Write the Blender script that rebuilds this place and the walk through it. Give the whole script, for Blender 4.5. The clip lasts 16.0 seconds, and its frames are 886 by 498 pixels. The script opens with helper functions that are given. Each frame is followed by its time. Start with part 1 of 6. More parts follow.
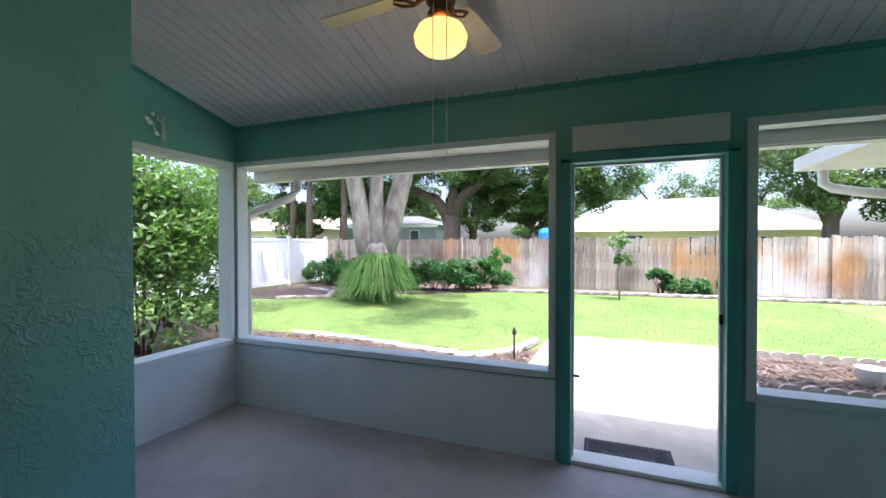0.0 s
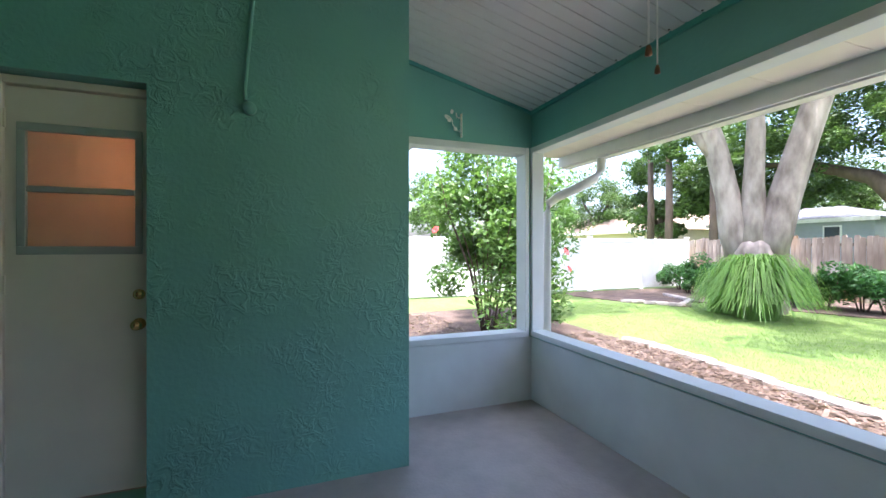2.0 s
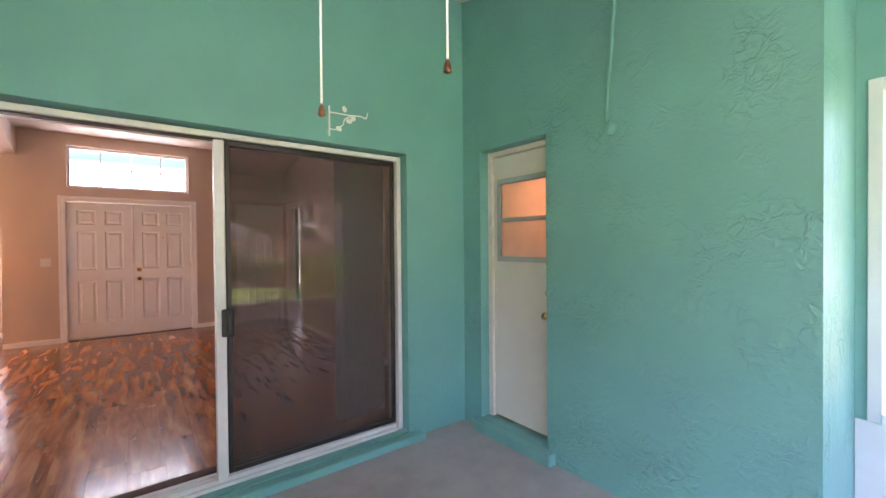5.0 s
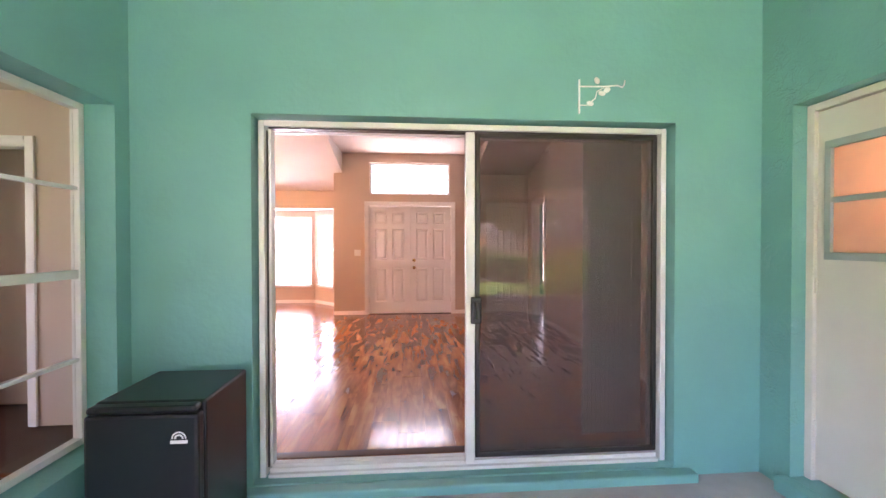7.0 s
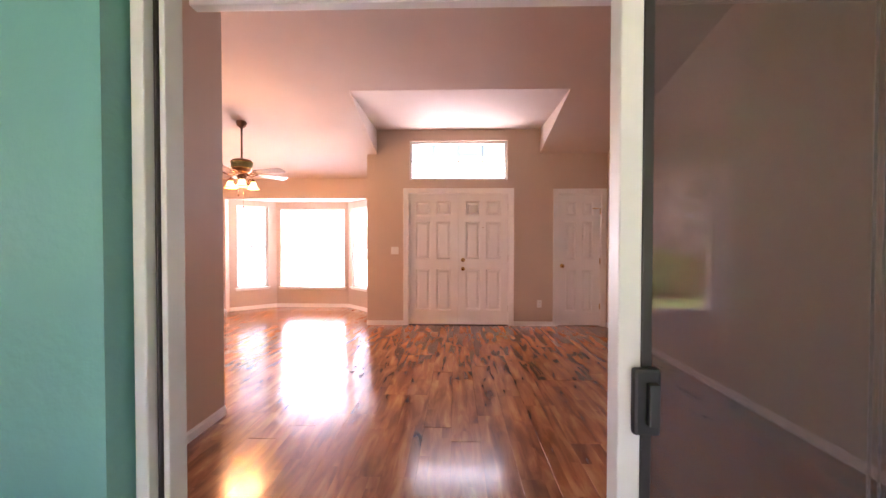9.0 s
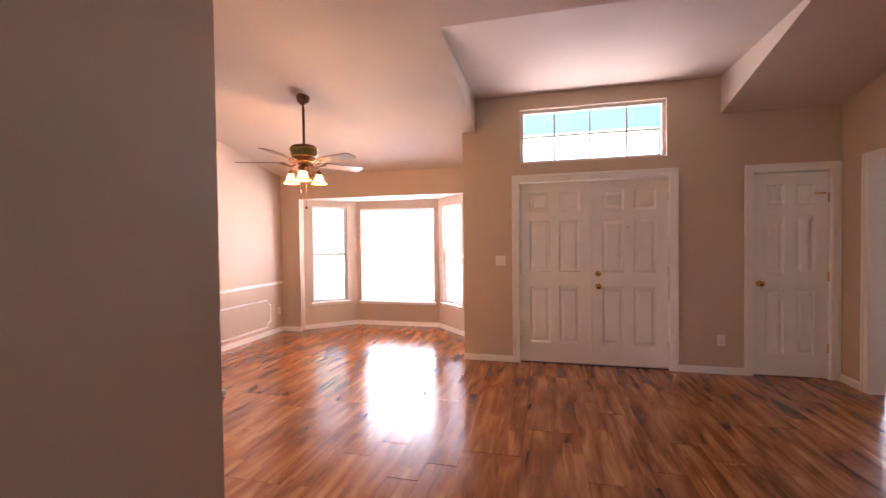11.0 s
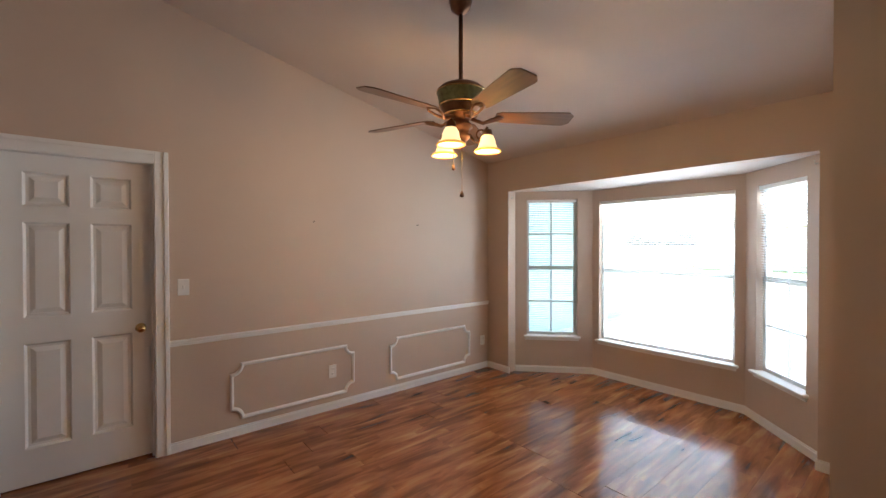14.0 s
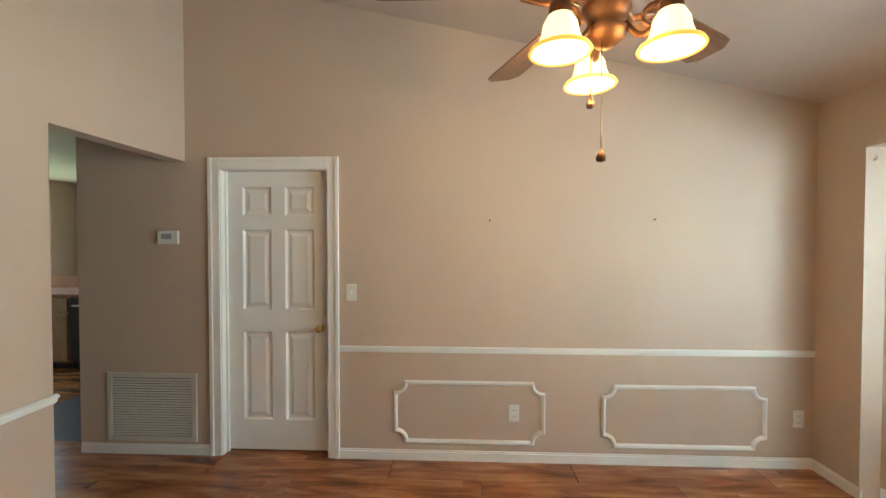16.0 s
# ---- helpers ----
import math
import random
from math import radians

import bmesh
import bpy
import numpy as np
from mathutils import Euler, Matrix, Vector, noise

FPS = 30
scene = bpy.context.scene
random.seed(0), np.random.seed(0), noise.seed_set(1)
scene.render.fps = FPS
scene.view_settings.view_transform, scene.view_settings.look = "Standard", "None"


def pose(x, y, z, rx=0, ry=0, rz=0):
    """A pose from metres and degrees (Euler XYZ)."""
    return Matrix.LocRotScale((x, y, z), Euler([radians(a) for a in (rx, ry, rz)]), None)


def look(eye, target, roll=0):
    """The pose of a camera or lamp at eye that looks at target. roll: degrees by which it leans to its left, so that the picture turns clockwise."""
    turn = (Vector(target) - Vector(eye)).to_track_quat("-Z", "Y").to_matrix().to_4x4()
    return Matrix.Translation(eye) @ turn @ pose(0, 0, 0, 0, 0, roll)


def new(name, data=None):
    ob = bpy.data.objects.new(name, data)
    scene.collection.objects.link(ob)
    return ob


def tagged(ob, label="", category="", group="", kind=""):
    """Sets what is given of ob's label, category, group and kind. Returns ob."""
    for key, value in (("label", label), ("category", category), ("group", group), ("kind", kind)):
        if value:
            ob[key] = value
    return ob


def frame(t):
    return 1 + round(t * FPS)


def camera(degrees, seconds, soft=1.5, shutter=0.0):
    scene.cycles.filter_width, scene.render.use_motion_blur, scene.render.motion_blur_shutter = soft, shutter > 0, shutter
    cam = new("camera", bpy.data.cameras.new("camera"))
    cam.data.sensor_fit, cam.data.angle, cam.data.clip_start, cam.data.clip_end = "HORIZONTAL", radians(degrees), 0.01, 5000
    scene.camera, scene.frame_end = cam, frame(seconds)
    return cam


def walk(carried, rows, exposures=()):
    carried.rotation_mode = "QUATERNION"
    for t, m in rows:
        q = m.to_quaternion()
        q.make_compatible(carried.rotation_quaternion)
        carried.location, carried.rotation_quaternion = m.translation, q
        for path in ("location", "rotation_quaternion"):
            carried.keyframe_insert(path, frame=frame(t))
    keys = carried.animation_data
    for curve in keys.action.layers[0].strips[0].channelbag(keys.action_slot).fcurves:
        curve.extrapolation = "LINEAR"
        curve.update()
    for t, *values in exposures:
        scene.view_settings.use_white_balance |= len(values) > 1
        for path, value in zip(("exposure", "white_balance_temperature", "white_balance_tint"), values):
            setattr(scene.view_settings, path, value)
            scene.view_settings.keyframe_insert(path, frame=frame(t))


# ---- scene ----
cam = camera(94.6, 16.0)
PATH = [
    (0, (0.329, 0.305, 1.411), (-0.389, 2.172, 1.388), -0.0),
    (0.5, (0.339, 0.598, 1.37), (-0.668, 2.325, 1.347), 0.2),
    (1, (0.292, 0.804, 1.338), (-1.025, 2.309, 1.311), 0.0),
    (1.5, (0.26, 1.004, 1.268), (-1.383, 2.146, 1.273), -0.2),
    (2, (0.292, 1.152, 1.267), (-1.58, 1.859, 1.267), 0.0),
    (2.5, (0.335, 1.297, 1.3), (-1.648, 1.552, 1.278), 0.2),
    (3, (0.301, 1.469, 1.345), (-1.683, 1.225, 1.298), 0.0),
    (3.5, (0.266, 1.686, 1.374), (-1.632, 1.057, 1.329), -0.1),
    (4, (0.206, 1.885, 1.404), (-1.522, 0.879, 1.356), -0.3),
    (4.5, (0.111, 2.069, 1.399), (-1.379, 0.736, 1.362), -0.4),
    (5, (0.038, 2.229, 1.379), (-1.178, 0.641, 1.355), -0.5),
    (5.2, (0.014, 2.268, 1.388), (-1.11, 0.614, 1.361), -0.5),
    (7.5, (-0.055, 1.7, 1.309), (-0.074, -0.299, 1.286), -0.3),
    (8, (-0.095, 1.31, 1.303), (-0.091, -0.689, 1.279), -0.5),
    (8.2, (-0.091, 1.164, 1.305), (-0.083, -0.835, 1.274), -0.2),
    (10.5, (0.441, -0.659, 1.336), (0.764, -2.632, 1.295), -0.7),
    (11, (0.501, -1.059, 1.4), (0.98, -3.0, 1.36), -0.7),
    (11.5, (0.563, -1.444, 1.428), (1.227, -3.33, 1.392), -0.8),
    (12, (0.635, -1.843, 1.417), (1.488, -3.652, 1.39), -0.6),
    (12.5, (0.751, -2.202, 1.413), (1.78, -3.917, 1.398), -0.4),
    (13, (0.859, -2.548, 1.433), (2.059, -4.147, 1.419), -0.3),
    (13.5, (1.011, -2.85, 1.461), (2.368, -4.319, 1.438), -0.1),
    (14, (1.116, -3.192, 1.472), (2.652, -4.472, 1.45), -0.1),
    (14.5, (1.256, -3.516, 1.483), (2.968, -4.549, 1.455), 0.0),
    (15, (1.407, -3.853, 1.488), (3.273, -4.573, 1.462), -0.1),
    (15.5, (1.554, -4.153, 1.511), (3.526, -4.482, 1.481), -0.1),
    (16, (1.73, -4.397, 1.532), (3.727, -4.311, 1.491), 0.0),
]
EXPOSURES = [(0.0, 2.05, 5800, 18), (1.0, 1.95, 5850, 18), (1.5, 2.3, 5900, 18), (2.0, 2.55, 5950, 19), (2.5, 2.85, 6050, 20), (3.5, 3.4, 6200, 24), (4.5, 3.8, 6350, 30), (5.0, 4.25, 6400, 32), (7.5, 4.8, 6500, 38), (8.2, 4.75, 6550, 38), (10.5, 4.1, 6600, 32), (11.5, 3.75, 6300, 24), (12.5, 3.25, 5800, 13), (13.5, 2.9, 5600, 6), (14.5, 2.6, 5450, -2), (15.2, 2.7, 5350, -8), (16.0, 3.35, 5350, -14)]
walk(cam, [(t, look(eye, target, roll)) for t, eye, target, roll in PATH], EXPOSURES)

# ---- world and sun ----
world = bpy.data.worlds.new("sky")
scene.world = world
world.use_nodes = True
wn = world.node_tree
sky = wn.nodes.new("ShaderNodeTexSky")
sky.sky_type = 'NISHITA'
sky.sun_disc = False
sky.sun_elevation = radians(74)
sky.sun_rotation = radians(128)
sky.dust_density = 5.0
wn.nodes["Background"].inputs[1].default_value = 0.15
wn.links.new(sky.outputs[0], wn.nodes["Background"].inputs[0])
sun_data = bpy.data.lights.new("sun", 'SUN')
sun_data.energy, sun_data.angle, sun_data.color = 2.4, radians(0.6), (1.0, 0.95, 0.87)
sun = new("sun", sun_data)
sun.matrix_world = look((2.6, -2.0, 12), (0, 0, 0.5))


def daylight_lamp(name, m, w, h, watts):
    """Area lamp added at a window's opening to stand in for daylight, shining along local -z."""
    d = bpy.data.lights.new(name, 'AREA')
    d.shape, d.size, d.size_y, d.energy, d.color = 'RECTANGLE', w, h, watts, (0.97, 0.98, 1.0)
    new(name, d).matrix_world = m


# added lamps boost the daylight and whiten the view behind the panes
daylight_lamp("daylight_bay_centre", look((2.87, -7.68, 1.18), (2.87, -6, 0.75)), 1.30, 1.48, 8.5)
daylight_lamp("daylight_bay_right", look((1.76, -7.33, 1.18), (2.5, -6.57, 0.95)), 0.52, 1.45, 2.0)
daylight_lamp("daylight_transom", look((0, -6.02, 2.415), (0, -4, 2.62)), 1.45, 0.27, 1.15)
daylight_lamp("daylight_bedroom", look((-4.15, -8.15, 1.38), (-4.15, -6, 1.2)), 1.8, 2.05, 3.2)
# fill lamp added at an unseen opening to brighten the kitchen
daylight_lamp("fill_kitchen", look((6.15, 2.05, 1.55), (6.15, 0, 1.3)), 2.8, 1.25, 2.1)

# ---- materials ----
def material(name, colour, rough=0.6, metal=0.0, vary=0.12, scale=6.0, bump=0.0, bump_scale=60.0, second=None, stretch=(1, 1, 1), spec=None, random_tint=0.0):
    m = bpy.data.materials.new(name)
    m.use_nodes = True
    nt = m.node_tree
    b = nt.nodes["Principled BSDF"]
    b.inputs["Roughness"].default_value = rough
    b.inputs["Metallic"].default_value = metal
    if spec is not None:
        b.inputs["Specular IOR Level"].default_value = spec
    tc = nt.nodes.new("ShaderNodeTexCoord")
    mp = nt.nodes.new("ShaderNodeMapping")
    mp.inputs["Scale"].default_value = stretch
    nt.links.new(tc.outputs["Object"], mp.inputs[0])
    n1 = nt.nodes.new("ShaderNodeTexNoise")
    n1.inputs["Scale"].default_value, n1.inputs["Detail"].default_value = scale, 6
    n2 = nt.nodes.new("ShaderNodeTexNoise")
    n2.inputs["Scale"].default_value, n2.inputs["Detail"].default_value = scale * 0.13, 3
    nt.links.new(mp.outputs[0], n1.inputs["Vector"])
    nt.links.new(mp.outputs[0], n2.inputs["Vector"])
    add = nt.nodes.new("ShaderNodeMath")
    add.operation = 'ADD'
    nt.links.new(n1.outputs[0], add.inputs[0])
    nt.links.new(n2.outputs[0], add.inputs[1])
    ramp = nt.nodes.new("ShaderNodeMapRange")
    ramp.inputs[1].default_value, ramp.inputs[2].default_value = 0.7, 1.3
    nt.links.new(add.outputs[0], ramp.inputs[0])
    mix = nt.nodes.new("ShaderNodeMix")
    mix.data_type = 'RGBA'
    c2 = second or tuple(c * (1 - vary * 1.6) for c in colour)
    c1 = tuple(min(1, c * (1 + vary * 0.5)) for c in colour) if not second else colour
    mix.inputs[6].default_value, mix.inputs[7].default_value = (*c1, 1), (*c2, 1)
    nt.links.new(ramp.outputs[0], mix.inputs[0])
    out = mix.outputs[2]
    if random_tint:
        info = nt.nodes.new("ShaderNodeObjectInfo")
        hsv = nt.nodes.new("ShaderNodeHueSaturation")
        mr = nt.nodes.new("ShaderNodeMapRange")
        mr.inputs[3].default_value, mr.inputs[4].default_value = 1 - random_tint, 1 + random_tint
        nt.links.new(info.outputs["Random"], mr.inputs[0])
        nt.links.new(mr.outputs[0], hsv.inputs["Value"])
        nt.links.new(out, hsv.inputs["Color"])
        out = hsv.outputs[0]
    nt.links.new(out, b.inputs["Base Color"])
    if bump:
        n3 = nt.nodes.new("ShaderNodeTexNoise")
        n3.inputs["Scale"].default_value, n3.inputs["Detail"].default_value = bump_scale, 5
        nt.links.new(mp.outputs[0], n3.inputs["Vector"])
        bp = nt.nodes.new("ShaderNodeBump")
        bp.inputs["Strength"].default_value, bp.inputs["Distance"].default_value = bump, 0.01
        nt.links.new(n3.outputs[0], bp.inputs["Height"])
        nt.links.new(bp.outputs[0], b.inputs["Normal"])
    return m


def stucco(name, colour):
    """Teal masonry paint over trowelled stucco: broad smooth coat, scattered ridges."""
    m = material(name, colour, 0.42, vary=0.07, scale=3.0)
    nt = m.node_tree
    b = nt.nodes["Principled BSDF"]
    tc = nt.nodes.new("ShaderNodeTexCoord")
    warp = nt.nodes.new("ShaderNodeTexNoise")
    warp.inputs["Scale"].default_value, warp.inputs["Detail"].default_value = 15.0, 6
    warp.inputs["Distortion"].default_value = 0.7
    nt.links.new(tc.outputs["Object"], warp.inputs["Vector"])
    ridge = nt.nodes.new("ShaderNodeMath")
    ridge.operation = 'SUBTRACT'
    ridge.inputs[1].default_value = 0.5
    nt.links.new(warp.outputs[0], ridge.inputs[0])
    ab = nt.nodes.new("ShaderNodeMath")
    ab.operation = 'ABSOLUTE'
    nt.links.new(ridge.outputs[0], ab.inputs[0])
    mr = nt.nodes.new("ShaderNodeMapRange")
    mr.inputs[1].default_value, mr.inputs[2].default_value, mr.inputs[3].default_value, mr.inputs[4].default_value = 0.0, 0.1, 1, 0
    nt.links.new(ab.outputs[0], mr.inputs[0])
    mask = nt.nodes.new("ShaderNodeTexNoise")
    mask.inputs["Scale"].default_value = 2.6
    nt.links.new(tc.outputs["Object"], mask.inputs["Vector"])
    mm = nt.nodes.new("ShaderNodeMapRange")
    mm.inputs[1].default_value, mm.inputs[2].default_value = 0.45, 0.72
    nt.links.new(mask.outputs[0], mm.inputs[0])
    mul = nt.nodes.new("ShaderNodeMath")
    mul.operation = 'MULTIPLY'
    nt.links.new(mr.outputs[0], mul.inputs[0])
    nt.links.new(mm.outputs[0], mul.inputs[1])
    fine = nt.nodes.new("ShaderNodeTexNoise")
    fine.inputs["Scale"].default_value, fine.inputs["Detail"].default_value = 38, 4
    nt.links.new(tc.outputs["Object"], fine.inputs["Vector"])
    sc = nt.nodes.new("ShaderNodeMath")
    sc.operation = 'MULTIPLY_ADD'
    sc.inputs[1].default_value = 0.35
    nt.links.new(fine.outputs[0], sc.inputs[0])
    nt.links.new(mul.outputs[0], sc.inputs[2])
    bp = nt.nodes.new("ShaderNodeBump")
    bp.inputs["Strength"].default_value, bp.inputs["Distance"].default_value = 0.9, 0.009
    nt.links.new(sc.outputs[0], bp.inputs["Height"])
    nt.links.new(bp.outputs[0], b.inputs["Normal"])
    return m


def laminate(name):
    """Cherry-toned laminate: three printed strips to a plank, each with its own tone and flame grain."""
    m = bpy.data.materials.new(name)
    m.use_nodes = True
    nt = m.node_tree
    b = nt.nodes["Principled BSDF"]
    b.inputs["Roughness"].default_value = 0.22
    b.inputs["Coat Weight"].default_value = 0.3
    b.inputs["Coat Roughness"].default_value = 0.1
    tc = nt.nodes.new("ShaderNodeTexCoord")
    info = nt.nodes.new("ShaderNodeObjectInfo")
    sep = nt.nodes.new("ShaderNodeSeparateXYZ")
    nt.links.new(tc.outputs["Object"], sep.inputs[0])

    def calc(op, p, q=None, c=None):
        n = nt.nodes.new("ShaderNodeMath")
        n.operation = op
        for i, v in enumerate((p, q, c)):
            if v is None:
                continue
            if isinstance(v, (int, float)):
                n.inputs[i].default_value = v
            else:
                nt.links.new(v, n.inputs[i])
        return n.outputs[0]

    def noise_at(vec, scale, detail, bend=0.0):
        n = nt.nodes.new("ShaderNodeTexNoise")
        n.inputs["Scale"].default_value, n.inputs["Detail"].default_value, n.inputs["Distortion"].default_value = scale, detail, bend
        nt.links.new(vec, n.inputs["Vector"])
        return n.outputs[0]

    def vec(x, y, z):
        n = nt.nodes.new("ShaderNodeCombineXYZ")
        for i, v in enumerate((x, y, z)):
            if isinstance(v, (int, float)):
                n.inputs[i].default_value = v
            else:
                nt.links.new(v, n.inputs[i])
        return n.outputs[0]

    seed = calc('MULTIPLY', info.outputs["Random"], 57.0)
    strip = calc('FLOOR', calc('DIVIDE', calc('ADD', sep.outputs[0], 0.0965), 0.0644))
    shift = nt.nodes.new("ShaderNodeTexWhiteNoise")
    nt.links.new(vec(strip, seed, 3.0), shift.inputs["Vector"])
    seg = calc('FLOOR', calc('MULTIPLY_ADD', sep.outputs[1], 1.5, calc('MULTIPLY', shift.outputs["Value"], 4.0)))
    tone = nt.nodes.new("ShaderNodeTexWhiteNoise")
    nt.links.new(vec(strip, seg, seed), tone.inputs["Vector"])
    off = calc('MULTIPLY_ADD', tone.outputs["Value"], 0.35, seed)
    grain = noise_at(vec(calc('MULTIPLY_ADD', sep.outputs[0], 12.0, off), calc('MULTIPLY_ADD', sep.outputs[1], 1.9, off), 0.0), 1.0, 5, 0.6)
    fine = noise_at(vec(calc('MULTIPLY', sep.outputs[0], 190.0), calc('MULTIPLY_ADD', sep.outputs[1], 6.0, off), 0.0), 1.0, 3)
    mix = calc('ADD', calc('MULTIPLY_ADD', calc('SUBTRACT', grain, 0.5), 2.1, 0.52),
               calc('ADD', calc('MULTIPLY', calc('SUBTRACT', tone.outputs["Value"], 0.5), 0.22), calc('MULTIPLY', calc('SUBTRACT', fine, 0.5), 0.2)))
    ramp = nt.nodes.new("ShaderNodeValToRGB")
    e = ramp.color_ramp.elements
    e[0].position, e[0].color = 0.0, (0.095, 0.03, 0.011, 1)
    e[1].position, e[1].color = 1.0, (0.56, 0.275, 0.105, 1)
    k = ramp.color_ramp.elements.new(0.38)
    k.color = (0.26, 0.09, 0.032, 1)
    k = ramp.color_ramp.elements.new(0.68)
    k.color = (0.41, 0.165, 0.058, 1)
    nt.links.new(mix, ramp.inputs[0])
    nt.links.new(ramp.outputs[0], b.inputs["Base Color"])
    return m


def glass(name, tint=(1, 1, 1), rough=0.0):
    m = bpy.data.materials.new(name)
    m.use_nodes = True
    nt = m.node_tree
    nt.nodes.remove(nt.nodes["Principled BSDF"])
    tr = nt.nodes.new("ShaderNodeBsdfTransparent")
    tr.inputs[0].default_value = (*tint, 1)
    gl = nt.nodes.new("ShaderNodeBsdfGlossy")
    gl.inputs["Roughness"].default_value = rough
    lw = nt.nodes.new("ShaderNodeLayerWeight")
    lw.inputs[0].default_value = 0.5
    pw = nt.nodes.new("ShaderNodeMath")
    pw.operation = 'POWER'
    pw.inputs[1].default_value = 4.0
    nt.links.new(lw.outputs["Facing"], pw.inputs[0])
    fr = nt.nodes.new("ShaderNodeMath")
    fr.operation = 'MULTIPLY_ADD'
    fr.inputs[1].default_value, fr.inputs[2].default_value = 0.6, 0.035
    nt.links.new(pw.outputs[0], fr.inputs[0])
    mx = nt.nodes.new("ShaderNodeMixShader")
    nt.links.new(fr.outputs[0], mx.inputs[0])
    nt.links.new(tr.outputs[0], mx.inputs[1])
    nt.links.new(gl.outputs[0], mx.inputs[2])
    nt.links.new(mx.outputs[0], nt.nodes["Material Output"].inputs[0])
    return m


def frosted(name, colour):
    m = material(name, colour, 0.35, vary=0.15, scale=6)
    nt = m.node_tree
    b = nt.nodes["Principled BSDF"]
    tl = nt.nodes.new("ShaderNodeBsdfTranslucent")
    tl.inputs[0].default_value = (*colour, 1)
    mx = nt.nodes.new("ShaderNodeMixShader")
    mx.inputs[0].default_value = 0.6
    nt.links.new(b.outputs[0], mx.inputs[1])
    nt.links.new(tl.outputs[0], mx.inputs[2])
    nt.links.new(mx.outputs[0], nt.nodes["Material Output"].inputs[0])
    return m


def lamp_glass(name, colour, strength):
    m = bpy.data.materials.new(name)
    m.use_nodes = True
    b = m.node_tree.nodes["Principled BSDF"]
    b.inputs["Base Color"].default_value = (*colour, 1)
    b.inputs["Emission Color"].default_value = (*colour, 1)
    b.inputs["Emission Strength"].default_value = strength
    b.inputs["Roughness"].default_value = 0.3
    return m


def leafy(name, colour, second):
    m = material(name, colour, 0.5, scale=3.0, second=second)
    nt = m.node_tree
    b = nt.nodes["Principled BSDF"]
    tl = nt.nodes.new("ShaderNodeBsdfTranslucent")
    tl.inputs[0].default_value = (colour[0] * 1.5, colour[1] * 1.7, colour[2] * 1.0, 1)
    mx = nt.nodes.new("ShaderNodeMixShader")
    mx.inputs[0].default_value = 0.35
    geo = nt.nodes.new("ShaderNodeNewGeometry")
    hsv = nt.nodes.new("ShaderNodeHueSaturation")
    mr = nt.nodes.new("ShaderNodeMapRange")
    mr.inputs[3].default_value, mr.inputs[4].default_value = 0.55, 1.5
    nt.links.new(geo.outputs["Random Per Island"], mr.inputs[0])
    nt.links.new(mr.outputs[0], hsv.inputs["Value"])
    src = b.inputs["Base Color"].links[0].from_socket
    nt.links.new(src, hsv.inputs["Color"])
    nt.links.new(hsv.outputs[0], b.inputs["Base Color"])
    nt.links.new(b.outputs[0], mx.inputs[1])
    nt.links.new(tl.outputs[0], mx.inputs[2])
    nt.links.new(mx.outputs[0], nt.nodes["Material Output"].inputs[0])
    return m


TEAL = stucco("teal_stucco", (0.16, 0.42, 0.385))
TEAL_SMOOTH = material("teal_masonry_paint", (0.16, 0.42, 0.385), 0.45, vary=0.06, scale=3, bump=0.3, bump_scale=28)
TEAL_TRIM = material("teal_trim_paint", (0.07, 0.33, 0.31), 0.45, vary=0.08, scale=5, bump=0.15, bump_scale=25)
PORCH_WHITE = material("porch_white_panel", (0.66, 0.72, 0.73), 0.5, vary=0.07, scale=4, bump=0.08, bump_scale=80)
PORCH_CEIL = material("porch_ceiling_white", (0.64, 0.66, 0.66), 0.6, vary=0.06, scale=3)
PORCH_FLOOR = material("painted_concrete", (0.43, 0.395, 0.385), 0.5, vary=0.12, scale=7, bump=0.25, bump_scale=45)
BEIGE = material("beige_wall_paint", (0.585, 0.46, 0.365), 0.6, vary=0.03, scale=2, bump=0.12, bump_scale=120)
CEIL = material("ceiling_paint", (0.62, 0.53, 0.47), 0.75, vary=0.03, scale=3, bump=0.2, bump_scale=90)
WHITE = material("white_trim_paint", (0.88, 0.865, 0.84), 0.35, vary=0.03, scale=5)
DOOR_WHITE = material("white_door_paint", (0.87, 0.855, 0.83), 0.32, vary=0.04, scale=3)
DOOR_CREAM = material("cream_door_paint", (0.72, 0.68, 0.60), 0.45, vary=0.05, scale=4)
ALU = material("white_aluminium", (0.74, 0.74, 0.71), 0.4, vary=0.06, scale=8)
DARK_ALU = material("dark_bronze_aluminium", (0.05, 0.046, 0.043), 0.4, metal=0.5, vary=0.1)
PLANK = laminate("plank_laminate")
SUBFLOOR = material("plank_underlay", (0.07, 0.03, 0.015), 0.6)
CARPET = material("beige_carpet", (0.50, 0.45, 0.40), 0.95, vary=0.1, scale=60, bump=0.5, bump_scale=300)
GLASS = glass("window_glass")
TINT = glass("screened_glass", (0.61, 0.57, 0.55))
nt = TINT.node_tree
mesh_haze = nt.nodes.new("ShaderNodeBsdfDiffuse")
mesh_haze.inputs[0].default_value = (0.27, 0.235, 0.215, 1)
haze_mix = nt.nodes.new("ShaderNodeMixShader")
haze_mix.inputs[0].default_value = 0.10
top_shader = nt.nodes["Material Output"].inputs[0].links[0].from_socket
nt.links.new(top_shader, haze_mix.inputs[1])
nt.links.new(mesh_haze.outputs[0], haze_mix.inputs[2])
nt.links.new(haze_mix.outputs[0], nt.nodes["Material Output"].inputs[0])
BRASS = material("polished_brass", (0.75, 0.52, 0.22), 0.22, metal=1.0, vary=0.08)
